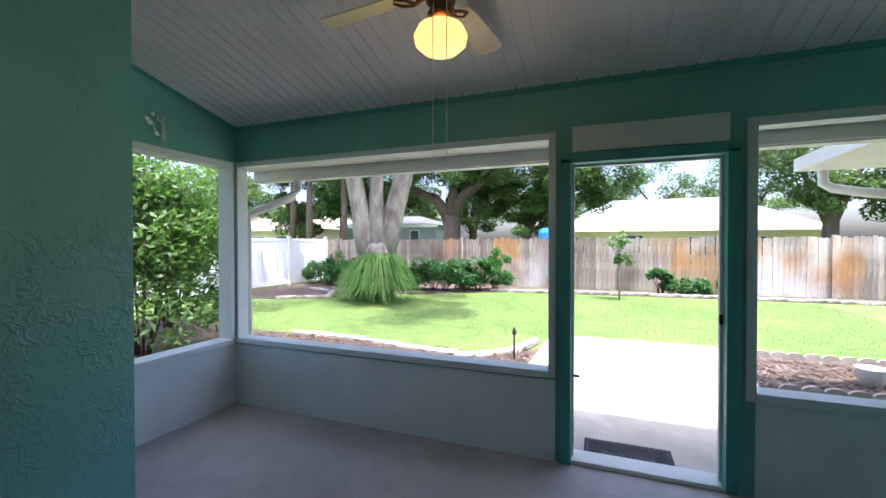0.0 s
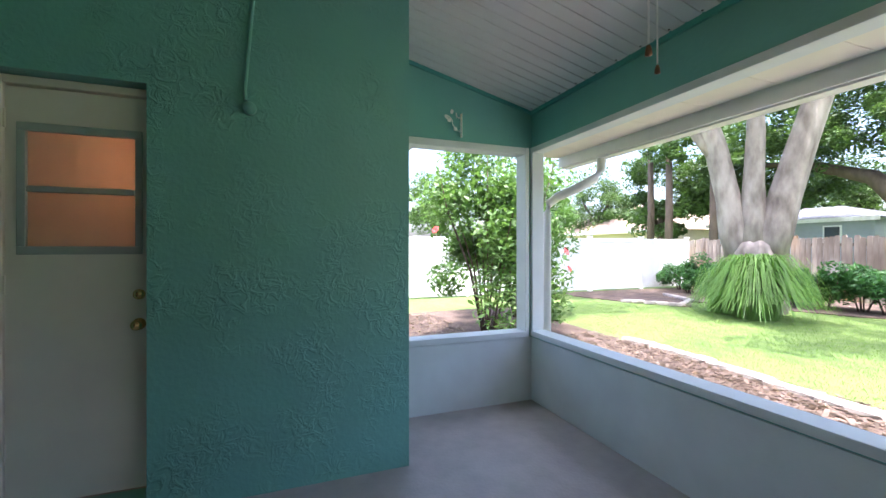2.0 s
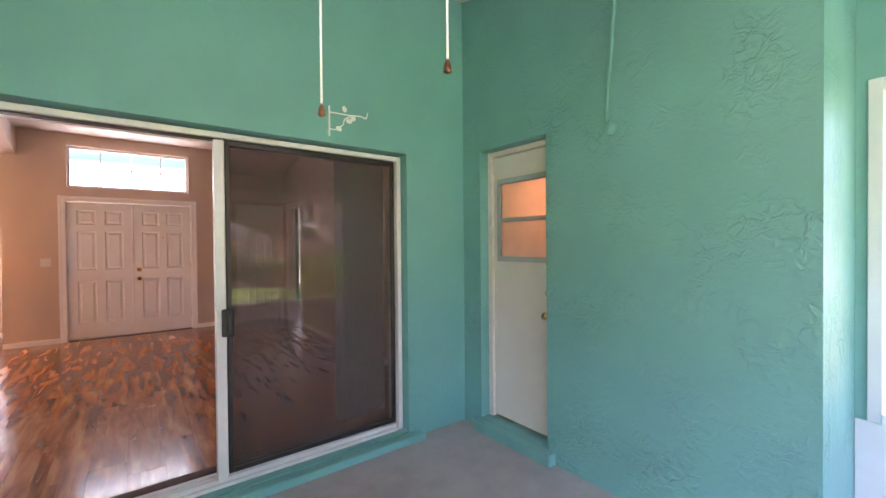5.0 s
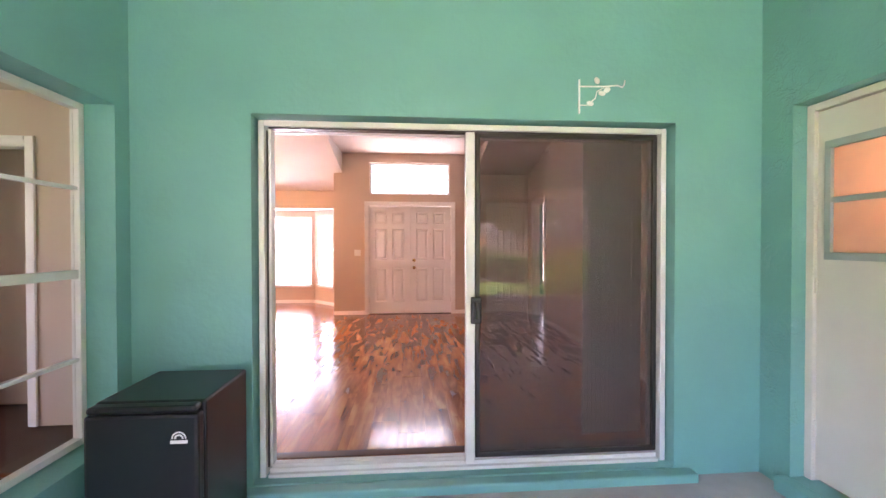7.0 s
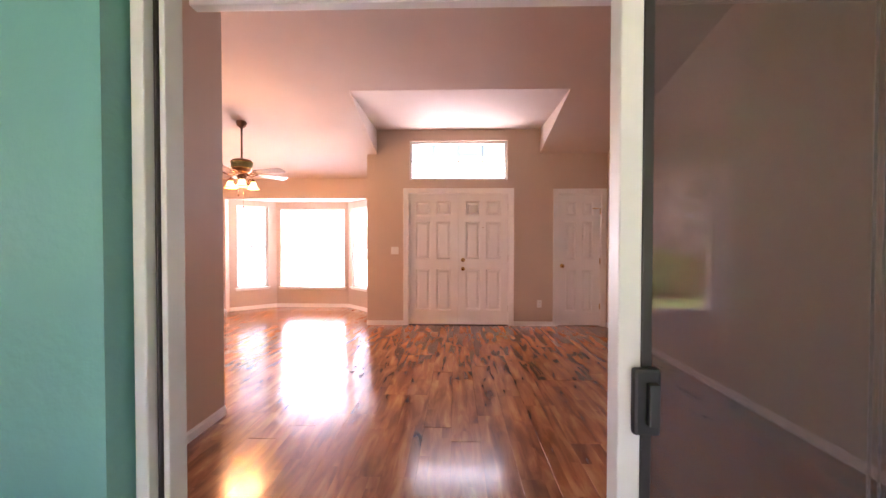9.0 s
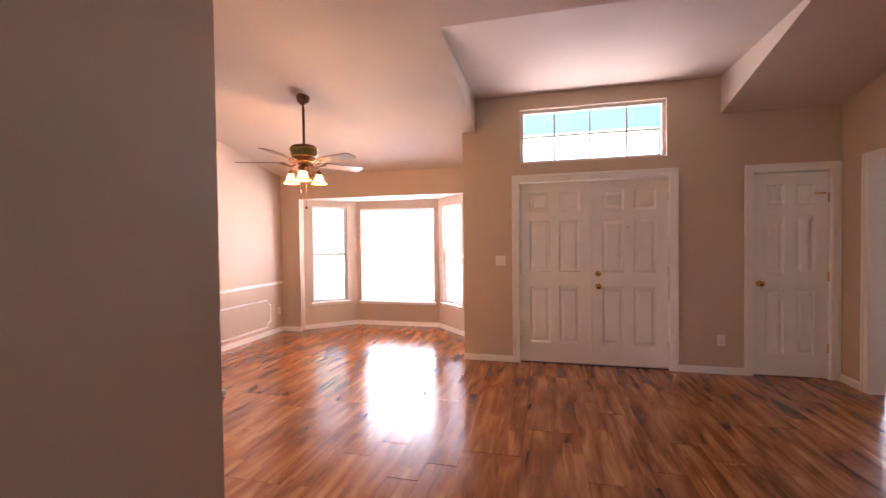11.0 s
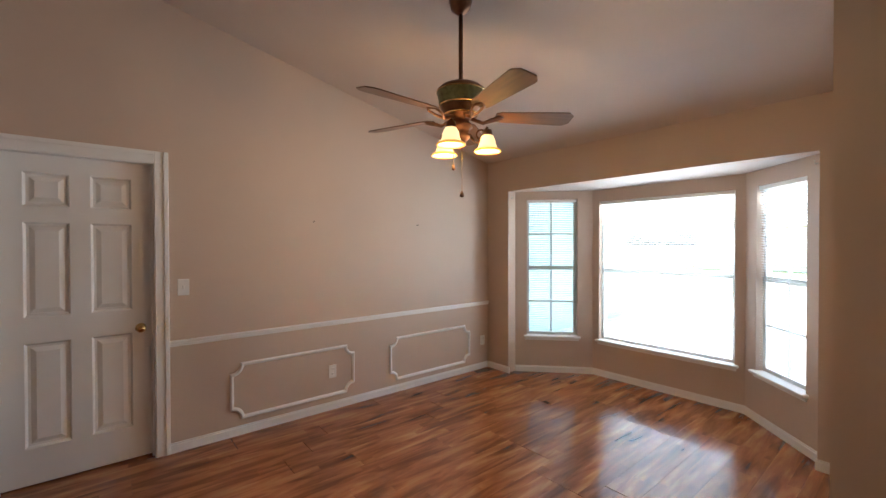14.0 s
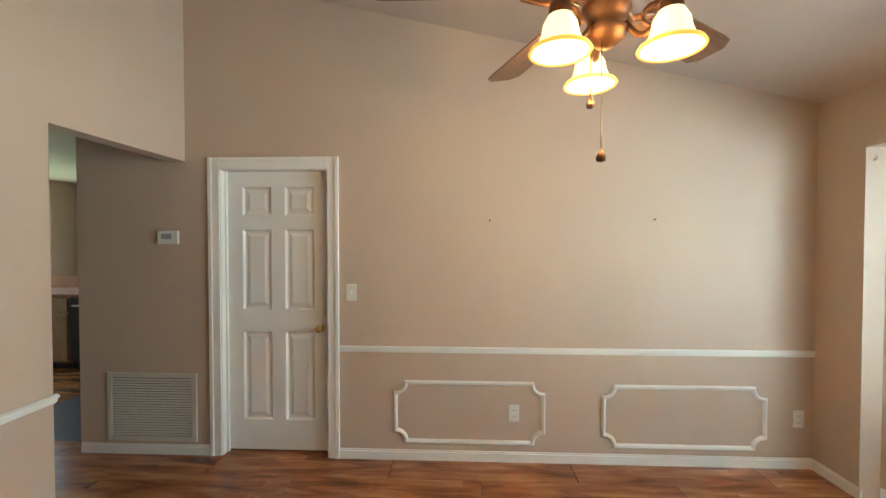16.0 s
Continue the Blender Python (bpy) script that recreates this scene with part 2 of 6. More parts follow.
BRONZE = material("antique_bronze", (0.20, 0.10, 0.055), 0.35, metal=0.8, vary=0.3, scale=30)
GREEN_BAND = material("verdigris_band", (0.20, 0.19, 0.075), 0.4, metal=0.4, vary=0.4, scale=40)
BLADE = material("walnut_blade", (0.14, 0.065, 0.03), 0.35, scale=6, vary=0.3, stretch=(1, 8, 1))
PORCH_BLADE = material("pale_blade", (0.62, 0.54, 0.36), 0.45, vary=0.1)
FRIDGE = material("black_fridge_enamel", (0.012, 0.013, 0.014), 0.28, vary=0.1, scale=20)
BLACK = material("black_plastic", (0.02, 0.02, 0.02), 0.45)
PLASTIC = material("white_plastic", (0.80, 0.79, 0.76), 0.35, vary=0.02)
GALV = material("vent_white_metal", (0.66, 0.63, 0.57), 0.45, vary=0.05)
OBSCURE = frosted("amber_obscure_glass", (0.82, 0.62, 0.50))
SHADE = lamp_glass("lit_alabaster_shade", (1.0, 0.68, 0.27), 0.24)
SHADE_RIM = lamp_glass("amber_shade_rim", (1.0, 0.48, 0.07), 0.10)
GLOBE = lamp_glass("lit_porch_globe", (1.0, 0.66, 0.17), 0.42)
GRASS = material("lawn", (0.17, 0.245, 0.06), 0.9, scale=3.5, second=(0.075, 0.135, 0.028), bump=1.0, bump_scale=90)
MULCH = material("mulch", (0.17, 0.12, 0.09), 0.95, scale=25, second=(0.055, 0.035, 0.028), bump=1.0, bump_scale=60)
PATIO = material("patio_concrete", (0.50, 0.46, 0.41), 0.85, scale=4, vary=0.2, bump=0.4, bump_scale=70)
STONE = material("edging_stone", (0.42, 0.38, 0.34), 0.9, vary=0.3, scale=8, bump=0.6, bump_scale=30, random_tint=0.2)
FENCE_WOOD = material("weathered_fence", (0.42, 0.36, 0.30), 0.9, scale=2.2, second=(0.085, 0.06, 0.045), stretch=(6, 6, 0.8), bump=0.5, bump_scale=20, random_tint=0.3)
nt = FENCE_WOOD.node_tree
geo = nt.nodes.new("ShaderNodeNewGeometry")
for scl, lo, hi, col in ((0.55, 0.52, 0.66, (0.42, 0.20, 0.055, 1)), (0.4, 0.55, 0.68, (0.58, 0.56, 0.55, 1)), (0.75, 0.54, 0.7, (0.10, 0.075, 0.055, 1))):
    base = nt.nodes["Principled BSDF"].inputs["Base Color"].links[0].from_socket
    mp = nt.nodes.new("ShaderNodeMapping")
    mp.inputs["Scale"].default_value, mp.inputs["Location"].default_value = (1.0, 1.0, 0.6), (scl * 37, 0, scl * 11)
    nz = nt.nodes.new("ShaderNodeTexNoise")
    nz.inputs["Scale"].default_value, nz.inputs["Detail"].default_value = scl, 7
    rg = nt.nodes.new("ShaderNodeMapRange")
    rg.inputs[1].default_value, rg.inputs[2].default_value, rg.inputs[4].default_value = lo, hi, 0.75
    mx = nt.nodes.new("ShaderNodeMix")
    mx.data_type = 'RGBA'
    mx.inputs[7].default_value = col
    nt.links.new(geo.outputs["Position"], mp.inputs[0])
    nt.links.new(mp.outputs[0], nz.inputs["Vector"])
    nt.links.new(nz.outputs[0], rg.inputs[0])
    nt.links.new(rg.outputs[0], mx.inputs[0])
    nt.links.new(base, mx.inputs[6])
    nt.links.new(mx.outputs[2], nt.nodes["Principled BSDF"].inputs["Base Color"])
VINYL = material("white_vinyl", (0.82, 0.83, 0.84), 0.4, vary=0.03)
BARK = material("pale_bark", (0.42, 0.36, 0.31), 0.95, scale=5, second=(0.10, 0.075, 0.06), stretch=(1, 1, 0.4), bump=1.0, bump_scale=14)
DARK_BARK = material("dark_bark", (0.13, 0.095, 0.075), 0.95, scale=6, vary=0.3, stretch=(1, 1, 0.3), bump=1.0, bump_scale=12)
LEAF_HIB = leafy("hibiscus_leaf", (0.115, 0.20, 0.055), (0.05, 0.115, 0.03))
LEAF_OAK = leafy("oak_leaf", (0.085, 0.14, 0.045), (0.04, 0.085, 0.03))
LEAF_BUSH = leafy("bush_leaf", (0.06, 0.16, 0.04), (0.035, 0.10, 0.035))
LEAF_GRASS = leafy("strap_leaf", (0.16, 0.28, 0.06), (0.08, 0.17, 0.035))
PETAL = material("red_petal", (0.6, 0.06, 0.05), 0.6)
SIDING = material("grey_siding", (0.36, 0.40, 0.45), 0.7, vary=0.05)
SHINGLE = material("grey_shingle", (0.16, 0.17, 0.19), 0.9, vary=0.25, scale=10)
ROOF_TAN = material("tan_shingle", (0.42, 0.31, 0.24), 0.9, vary=0.2, scale=8)
ROOF_PALE = material("pale_shingle", (0.52, 0.50, 0.48), 0.9, vary=0.12, scale=6)
STUCCO_CREAM = material("cream_stucco", (0.70, 0.60, 0.42), 0.85, vary=0.06)
WINDOW_DARK = material("far_window_glass", (0.06, 0.08, 0.10), 0.1)
BLUE = material("blue_tarp", (0.04, 0.25, 0.55), 0.5)
CABINET = material("oak_cabinet", (0.42, 0.24, 0.11), 0.45, vary=0.2, scale=5, stretch=(6, 6, 1))
WORKTOP = material("brown_worktop", (0.34, 0.14, 0.06), 0.8, vary=0.2, scale=20)


# ---- mesh helpers ----
def box(bm, x0, y0, z0, x1, y1, z1, bevel=0.0, mi=0):
    vs = [bm.verts.new((x, y, z)) for x in (x0, x1) for y in (y0, y1) for z in (z0, z1)]
    fs = [bm.faces.new([vs[i] for i in f]) for f in ((0, 1, 3, 2), (4, 6, 7, 5), (0, 4, 5, 1), (2, 3, 7, 6), (0, 2, 6, 4), (1, 5, 7, 3))]
    for f in fs:
        f.material_index = mi
    if bevel:
        es = list({e for f in fs for e in f.edges})
        bmesh.ops.bevel(bm, geom=es, offset=bevel, segments=2, affect='EDGES', profile=0.5)
    return fs


def tube(bm, pts, radii, seg=10, cap=True):
    rings = []
    for i, p in enumerate(pts):
        p = Vector(p)
        d = Vector(pts[min(i + 1, len(pts) - 1)]) - Vector(pts[max(i - 1, 0)])
        d.normalize()
        a = d.cross(Vector((0, 0, 1)) if abs(d.z) < 0.95 else Vector((1, 0, 0))).normalized()
        b = d.cross(a)
        r = radii[i] if isinstance(radii, (list, tuple)) else radii
        rings.append([bm.verts.new(p + (a * math.cos(k * 2 * math.pi / seg) + b * math.sin(k * 2 * math.pi / seg)) * r) for k in range(seg)])
    for r0, r1 in zip(rings, rings[1:]):
        for k in range(seg):
            bm.faces.new((r0[k], r0[(k + 1) % seg], r1[(k + 1) % seg], r1[k])).smooth = True
    if cap:
        bm.faces.new(rings[0][::-1])
        bm.faces.new(rings[-1])


def lathe(bm, prof, cx=0, cy=0, cz=0, seg=24):
    """Turned body from (radius, z) pairs."""
    rings = [[bm.verts.new((cx + max(r, 0.0005) * math.cos(k * 2 * math.pi / seg), cy + max(r, 0.0005) * math.sin(k * 2 * math.pi / seg), cz + z)) for k in range(seg)] for r, z in prof]
    for r0, r1 in zip(rings, rings[1:]):
        for k in range(seg):
            bm.faces.new((r0[k], r0[(k + 1) % seg], r1[(k + 1) % seg], r1[k])).smooth = True


def mesh_of(bm, name, mats):
    me = bpy.data.meshes.new(name)
    bmesh.ops.recalc_face_normals(bm, faces=bm.faces)
    bm.to_mesh(me)
    bm.free()
    for m in (mats if isinstance(mats, (list, tuple)) else [mats]):
        me.materials.append(m)
    return me


def part(name, bm, mats, parent=None, label="", m=None):
    ob = new(name, mesh_of(bm, name, mats))
    if parent is not None:
        ob.parent = parent
    if m is not None:
        ob.matrix_basis = m
    if label:
        ob["label"] = label
    return ob


def one_box(name, dims, mat, parent=None, bevel=0.0, label=""):
    bm = bmesh.new()
    box(bm, *dims, bevel=bevel)
    return part(name, bm, mat, parent, label)


def thing(name, m, label, category, group="", kind=""):
    ob = new(name)
    ob.matrix_basis = m
    return tagged(ob, label, category, group, kind)


def wall(name, u0, u1, z0, top, thick, holes, mats, m, label, tops=None):
    """A wall along local x from u0 to u1, its front at y = 0 and its back at y = thick, with rectangular holes (u0, u1, z0, z1) through it.
    top: a height, or a pair of heights at u0 and u1. mats: front, back, reveals."""
    us = sorted({u0, u1, *(h[0] for h in holes), *(h[1] for h in holes)})
    t0, t1 = top if isinstance(top, tuple) else (top, top)
    zs = sorted({z0, *(h[2] for h in holes), *(h[3] for h in holes)})
    zs = [z for z in zs if z0 <= z < min(t0, t1)] + ["top"]
    def zz(k, u):
        return zs[k] if zs[k] != "top" else t0 + (t1 - t0) * (u - u0) / (u1 - u0)
    nu, nz = len(us) - 1, len(zs) - 1
    solid = {}
    for i in range(nu):
        for k in range(nz):
            cu = (us[i] + us[i + 1]) / 2
            cz = (zz(k, cu) + zz(k + 1, cu)) / 2
            solid[i, k] = not any(h[0] < cu < h[1] and h[2] < cz < h[3] for h in holes)
    bm = bmesh.new()
    cache = {}
    def v(i, k, y):
        if (i, k, y) not in cache:
            cache[i, k, y] = bm.verts.new((us[i], y, zz(k, us[i])))
        return cache[i, k, y]
    for (i, k), s in solid.items():
        if not s:
            continue
        for y, mi in ((0, 0), (thick, 1)):
            bm.faces.new((v(i, k, y), v(i + 1, k, y), v(i + 1, k + 1, y), v(i, k + 1, y))).material_index = mi
        for di, dk, a, b in ((-1, 0, (i, k), (i, k + 1)), (1, 0, (i + 1, k), (i + 1, k + 1)), (0, -1, (i, k), (i + 1, k)), (0, 1, (i, k + 1), (i + 1, k + 1))):
            if not solid.get((i + di, k + dk), False):
                bm.faces.new((v(*a, 0), v(*b, 0), v(*b, thick), v(*a, thick))).material_index = 2
    ob = part(name, bm, mats, None, "", m)
    return tagged(ob, label, "wall", "", "structure")


def along_x(y):
    return pose(0, y, 0)


def along_y(x):
    """Local x runs along world y, local y along world -x."""
    return pose(x, 0, 0, 0, 0, 90)


def slope_in(y):
    return 2.44 + 0.224 * (y + 6.755)


def slope_porch(y):
    return 2.5 + 0.244 * (3.2 - y)


# ---- large structure: porch ----
FLOOR_P = -0.085
pf = tagged(one_box("floor_porch", (-3.0, -0.37, -0.3, 4.2, 3.42, FLOOR_P), PORCH_FLOOR), "grey painted concrete porch floor", "floor", "", "structure")
wall("wall_slider", -2.17, 1.505, -0.3, 3.42, 0.23, [(-1.615, 0.865, -0.03, 2.055)], (BEIGE, TEAL_SMOOTH, TEAL_SMOOTH), along_x(-0.60), "teal stucco house wall round the sliding door")
wall("wall_storage", -0.60, 1.855, -0.3, (slope_porch(-0.6), slope_porch(1.855)), 0.13, [(-0.165, 0.48, 0.0, 2.105)], (TEAL, BEIGE, TEAL), along_y(-2.17), "trowelled teal stucco wall of the storage room")
wall("wall_storage_return", -2.90, -2.30, -0.3, 2.85, 0.12, [], (BEIGE, TEAL, TEAL), along_x(1.735), "narrow teal return of the storage wall")
wall("wall_porch_side", 1.855, 3.295, -0.3, (slope_porch(1.855), slope_porch(3.295)), 0.14, [(1.95, 3.13, 0.53, 2.115)], (TEAL_SMOOTH, TEAL_SMOOTH, PORCH_WHITE), along_y(-2.875), "teal upper wall over the side screen opening")
wall("wall_porch_screen", -2.875, 4.2, -0.3, slope_porch(3.2), 0.10, [(-2.84, 0.0, 0.535, 2.13), (0.13, 1.06, -0.3, 2.0), (1.185, 4.0, 0.535, 2.105)], (TEAL_SMOOTH, TEAL_SMOOTH, PORCH_WHITE), along_x(3.205), "teal screen wall with two openings and a doorway")
wall("wall_nook", -0.60, 1.9, -0.3, (slope_porch(-0.6), slope_porch(1.9)), 0.2, [(-0.26, 1.5, 0.30, 2.05)], (BEIGE, TEAL_SMOOTH, TEAL_SMOOTH), along_y(1.705), "teal wall with a window into the breakfast nook")
wall("wall_nook_end", 1.705, 4.2, -0.3, slope_porch(1.9), 0.12, [], (BEIGE, TEAL, TEAL), along_x(1.78), "teal end wall of the breakfast nook")
wall("wall_porch_end", 1.78, 3.36, -0.3, (slope_porch(1.78), slope_porch(3.36)), 0.15, [(2.0, 3.0, 0.53, 2.1)], (TEAL, TEAL, PORCH_WHITE), along_y(4.35), "teal end wall of the porch")


def porch_ceiling():
    bm = bmesh.new()
    w, y0, y1 = 0.1, -0.6, 3.36
    n = int(7.4 / w)
    for i in range(n):
        x = -3.02 + i * w
        for a, b, d in ((0.0, 0.082, 0.0), (0.082, w, 0.006)):
            vs = [bm.verts.new((x + u, y, slope_porch(y) + dz)) for u, y, dz in ((a, y0, d), (b, y0, d), (b, y1, d), (a, y1, d))]
            bm.faces.new(vs)
        for a in (0.082, w):
            vs = [bm.verts.new((x + a, y, slope_porch(y) + dz)) for y, dz in ((y0, 0), (y1, 0), (y1, 0.006), (y0, 0.006))]
            bm.faces.new(vs)
    vs = [bm.verts.new((x, y, slope_porch(y) + 0.06)) for x, y in ((-3.02, y0), (4.4, y0), (4.4, y1), (-3.02, y1))]
    bm.faces.new(vs)
    return tagged(part("ceiling_porch", bm, PORCH_CEIL), "white ribbed panel porch ceiling, sloping", "ceiling", "", "structure")


porch_ceiling()

# ---- large structure: living and dining room ----
tagged(one_box("floor_house", (-2.5, -7.55, -0.3, 9.0, -0.58, -0.012), SUBFLOOR), "dark underlay below the plank floor", "floor", "", "structure")
tagged(one_box("floor_nook", (1.71, -0.58, -0.3, 9.0, 1.78, -0.012), PLANK), "brown plank floor of the kitchen", "floor", "", "structure")
wall("wall_living_side", -2.45, -0.60, 0, (slope_in(-2.45), slope_in(-0.6)), 0.12, [], (BEIGE, BEIGE, BEIGE), along_y(1.90), "beige living room wall")
wall("wall_dining_back", 1.90, 4.70, 0, slope_in(-2.45), 0.12, [(3.59, 4.69, -1, 2.09)], (BEIGE, BEIGE, BEIGE), along_x(-2.45), "beige wall with a wide opening to the kitchen")
wall("wall_dining", -6.90, -1.65, 0, (slope_in(-6.9), slope_in(-1.65)), 0.13, [(-3.475, -2.695, -1, 2.04)], (BEIGE, BEIGE, BEIGE), along_y(4.68), "beige dining wall with chair rail and a door")
wall("wall_bay", 1.418, 4.68, 0, 2.60, 0.12, [(1.59, 4.225, -1, 2.075)], (BEIGE, BEIGE, BEIGE), along_x(-6.875), "beige wall over the bay window")
wall("wall_pier", -6.875, -5.787, 0, 3.1, 0.12, [], (BEIGE, BEIGE, BEIGE), along_y(1.418), "beige pier between bay and entry")
wall("wall_front", -2.45, 1.298, 0, 3.1, 0.14, [(-0.79, 0.782, -1, 2.06), (-0.755, 0.755, 2.26, 2.862), (-2.20, -1.53, -1, 2.05)], (BEIGE, BEIGE, BEIGE), along_x(-5.927), "beige front wall with double doors and a transom window")
wall("wall_bedroom_side", -5.787, -0.6, 0, (slope_in(-5.787), slope_in(-0.6)), 0.12, [(-5.44, -4.80, -1, 2.06)], (BEIGE, BEIGE, BEIGE), along_y(-2.275), "beige wall with the bedroom doorway")


def house_ceiling():
    bm = bmesh.new()
    yc, zr = -6.755 + (3.03 - 2.44) / 0.224, 3.03
    def quad(pts):
        bm.faces.new([bm.verts.new(p) for p in pts])
    def sl(x0, x1, y0, y1):
        quad([(x0, y0, slope_in(y0)), (x1, y0, slope_in(y0)), (x1, y1, slope_in(y1)), (x0, y1, slope_in(y1))])
    xl, xr = -1.25, 1.262
    sl(-2.45, xl, -6.9, -0.5)
    sl(xr, 4.7, -6.9, -0.5)
    sl(xl, xr, yc, -0.5)
    quad([(xl, -5.93, zr), (xr, -5.93, zr), (xr, yc, zr), (xl, yc, zr)])
    for x in (xl, xr):
        quad([(x, -5.93, slope_in(-5.93)), (x, yc, zr), (x, -5.93, zr)])
    return tagged(part("ceiling_house", bm, CEIL), "warm white sloped ceiling with a raised entry", "ceiling", "", "structure")


house_ceiling()
BAY = [(4.225, -6.875), (3.59, -7.46), (2.155, -7.46), (1.60, -6.875)]
bay_holes = [(0.13, 0.70, 0.42, 1.985), (0.08, 1.36, 0.405, 1.95), (0.145, 0.69, 0.42, 1.95)]
bay_mats = []
for i in range(3):
    (xa, ya), (xb, yb) = BAY[i], BAY[i + 1]
    L = math.hypot(xb - xa, yb - ya)
    mm = pose(xa, ya, 0, 0, 0, math.degrees(math.atan2(yb - ya, xb - xa)))
    bay_mats.append((mm, L))
    wall(f"wall_bay_{i + 1}", 0, L, 0, 2.30, 0.12, [bay_holes[i]], (BEIGE, BEIGE, BEIGE), mm, "beige bay window wall")
bmc = bmesh.new()
bmc.faces.new([bmc.verts.new((x, y, 2.078)) for x, y in ((4.4, -6.872), (4.4, -7.0), (3.65, -7.6), (2.1, -7.6), (1.42, -7.0), (1.42, -6.872))])
tagged(part("ceiling_bay", bmc, CEIL), "white bay window ceiling", "ceiling", "", "structure")

# ---- closing walls and rooms behind openings ----
# this window is unseen, cut only to let daylight into the kitchen
wall("wall_kitchen_east", -3.0, 1.9, 0, 2.6, 0.15, [(-0.35, 0.75, 1.0, 2.0)], (BEIGE, BEIGE, BEIGE), along_y(8.2), "beige kitchen wall with an added unseen window for light")
# the hole is an unseen opening, added for the kitchen fill lamp
wall("wall_kitchen_north", 4.2, 8.2, 0, 2.6, 0.12, [(4.7, 7.6, 0.9, 2.2)], (BEIGE, BEIGE, BEIGE), along_x(1.78), "beige kitchen wall")
wall("wall_hall_south", 4.68, 8.2, 0, 2.6, 0.12, [], (BEIGE, BEIGE, BEIGE), along_x(-3.0), "beige hall wall")
tagged(one_box("ceiling_kitchen", (1.9, -2.33, 2.44, 8.3, 1.9, 2.5), CEIL), "flat white kitchen ceiling", "ceiling", "", "structure")
tagged(one_box("ceiling_hall", (4.68, -3.1, 2.44, 8.3, -2.33, 2.5), CEIL), "flat white hall ceiling", "ceiling", "", "structure")
wall("wall_bedroom_front", -5.8, -2.44, 0, 2.7, 0.15, [(-5.05, -3.25, 0.36, 2.40)], (TEAL_TRIM, TEAL_TRIM, WHITE), along_x(-8.05), "teal bedroom wall under a bright window")
wall("wall_bedroom_west", -9.1, -2.5, 0, 2.7, 0.12, [], (BEIGE, BEIGE, BEIGE), along_y(-5.8), "beige bedroom wall")
wall("wall_bedroom_back", -5.8, -2.44, 0, 2.7, 0.12, [], (BEIGE, BEIGE, BEIGE), along_x(-2.5), "beige bedroom wall")
wall("wall_bedroom_east", -9.1, -5.93, 0, 2.7, 0.1, [], (BEIGE, BEIGE, BEIGE), along_y(-2.45), "beige bedroom wall")
tagged(one_box("floor_bedroom", (-5.92, -8.05, -0.3, -2.5, -2.4, -0.004), CARPET), "beige bedroom carpet", "floor", "", "structure")
tagged(one_box("ceiling_bedroom", (-5.92, -8.05, 2.7, -2.45, -2.4, 2.76), CEIL), "white bedroom ceiling", "ceiling", "", "structure")
wall("wall_storage_side", -3.5, -2.17, -0.3, 3.4, 0.1, [], (BEIGE, BEIGE, BEIGE), along_x(-0.60), "plain storage room wall")
wall("wall_storage_back", -0.60, 1.735, -0.3, 3.2, 0.1, [], (BEIGE, BEIGE, BEIGE), along_y(-3.4), "plain storage room wall")


# unseen walls added to block outside light at the door edges
tagged(one_box("light_stop_closet", (-2.44, -6.3, 0, -1.2, -6.2, 2.6), BEIGE), "unseen plain wall keeping outside light out behind the closet door", "wall", "", "structure")
tagged(one_box("light_stop_closet_side", (-1.2, -6.3, 0, -1.1, -5.93, 2.6), BEIGE), "unseen plain wall keeping outside light out beside the closet door", "wall", "", "structure")
tagged(one_box("wall_behind_door", (4.9, -3.9, 0, 5.0, -2.4, 2.4), BEIGE), "unseen plain wall keeping outside light out behind the dining door", "wall", "", "structure")


wall("wall_nook_back", 1.9, 4.3, 0, 2.44, 0.1, [(2.75, 3.45, -1, 2.05)], (BEIGE, BEIGE, WHITE), along_x(-1.3), "beige wall behind the breakfast nook")
tagged(one_box("wall_pantry", (2.5, -1.75, 0, 3.7, -1.65, 2.44), BEIGE), "beige pantry wall", "wall", "", "structure")
tagged(one_box("wall_nook_filler", (1.69, -0.66, 0.0, 1.79, -0.56, 3.5), BEIGE), "beige wall end beside the nook", "wall", "", "structure")
# house teal with its overexposed look put into the base colour
OVEREXPOSED_TEAL = material("overexposed_teal_paint", (0.58, 0.75, 0.73), 0.6, vary=0.05, scale=3, bump=0.3, bump_scale=30)
tagged(one_box("wall_garage", (5.9, -13.0, -0.3, 6.1, -7.0, 2.7), OVEREXPOSED_TEAL), "teal stucco side wall of the garage", "wall", "", "structure")


# ---- roof and eaves ----
def roof(name, prof, x0, x1, label, mats=(ROOF_TAN, PORCH_CEIL)):
    bm = bmesh.new()
    top = [(y, z + 0.14) for y, z in prof]
    ring = prof + top[::-1]
    a = [bm.verts.new((x0, y, z)) for y, z in ring]
    b = [bm.verts.new((x1, y, z)) for y, z in ring]
    n, k = len(ring), len(prof)
    for i in range(n):
        j = (i + 1) % n
        bm.faces.new((a[i], a[j], b[j], b[i])).material_index = 0 if k <= i < n - 1 else 1
    for i in range(k - 1):
        for s in (a, b):
            bm.faces.new((s[i], s[i + 1], s[n - 2 - i], s[n - 1 - i])).material_index = 1
    return tagged(part(name, bm, mats), label, "roof", "", "structure")


roof("roof_entry", [(-6.05, 3.06), (-0.45, 4.15), (2.05, 3.45)], -1.5, 1.4, "unseen tan shingle house roof with a shading overhang above the entry")
ENTRY_TEAL = material("entry_teal_paint", (0.24, 0.55, 0.53), 0.6, vary=0.05, scale=3, bump=0.3, bump_scale=30)
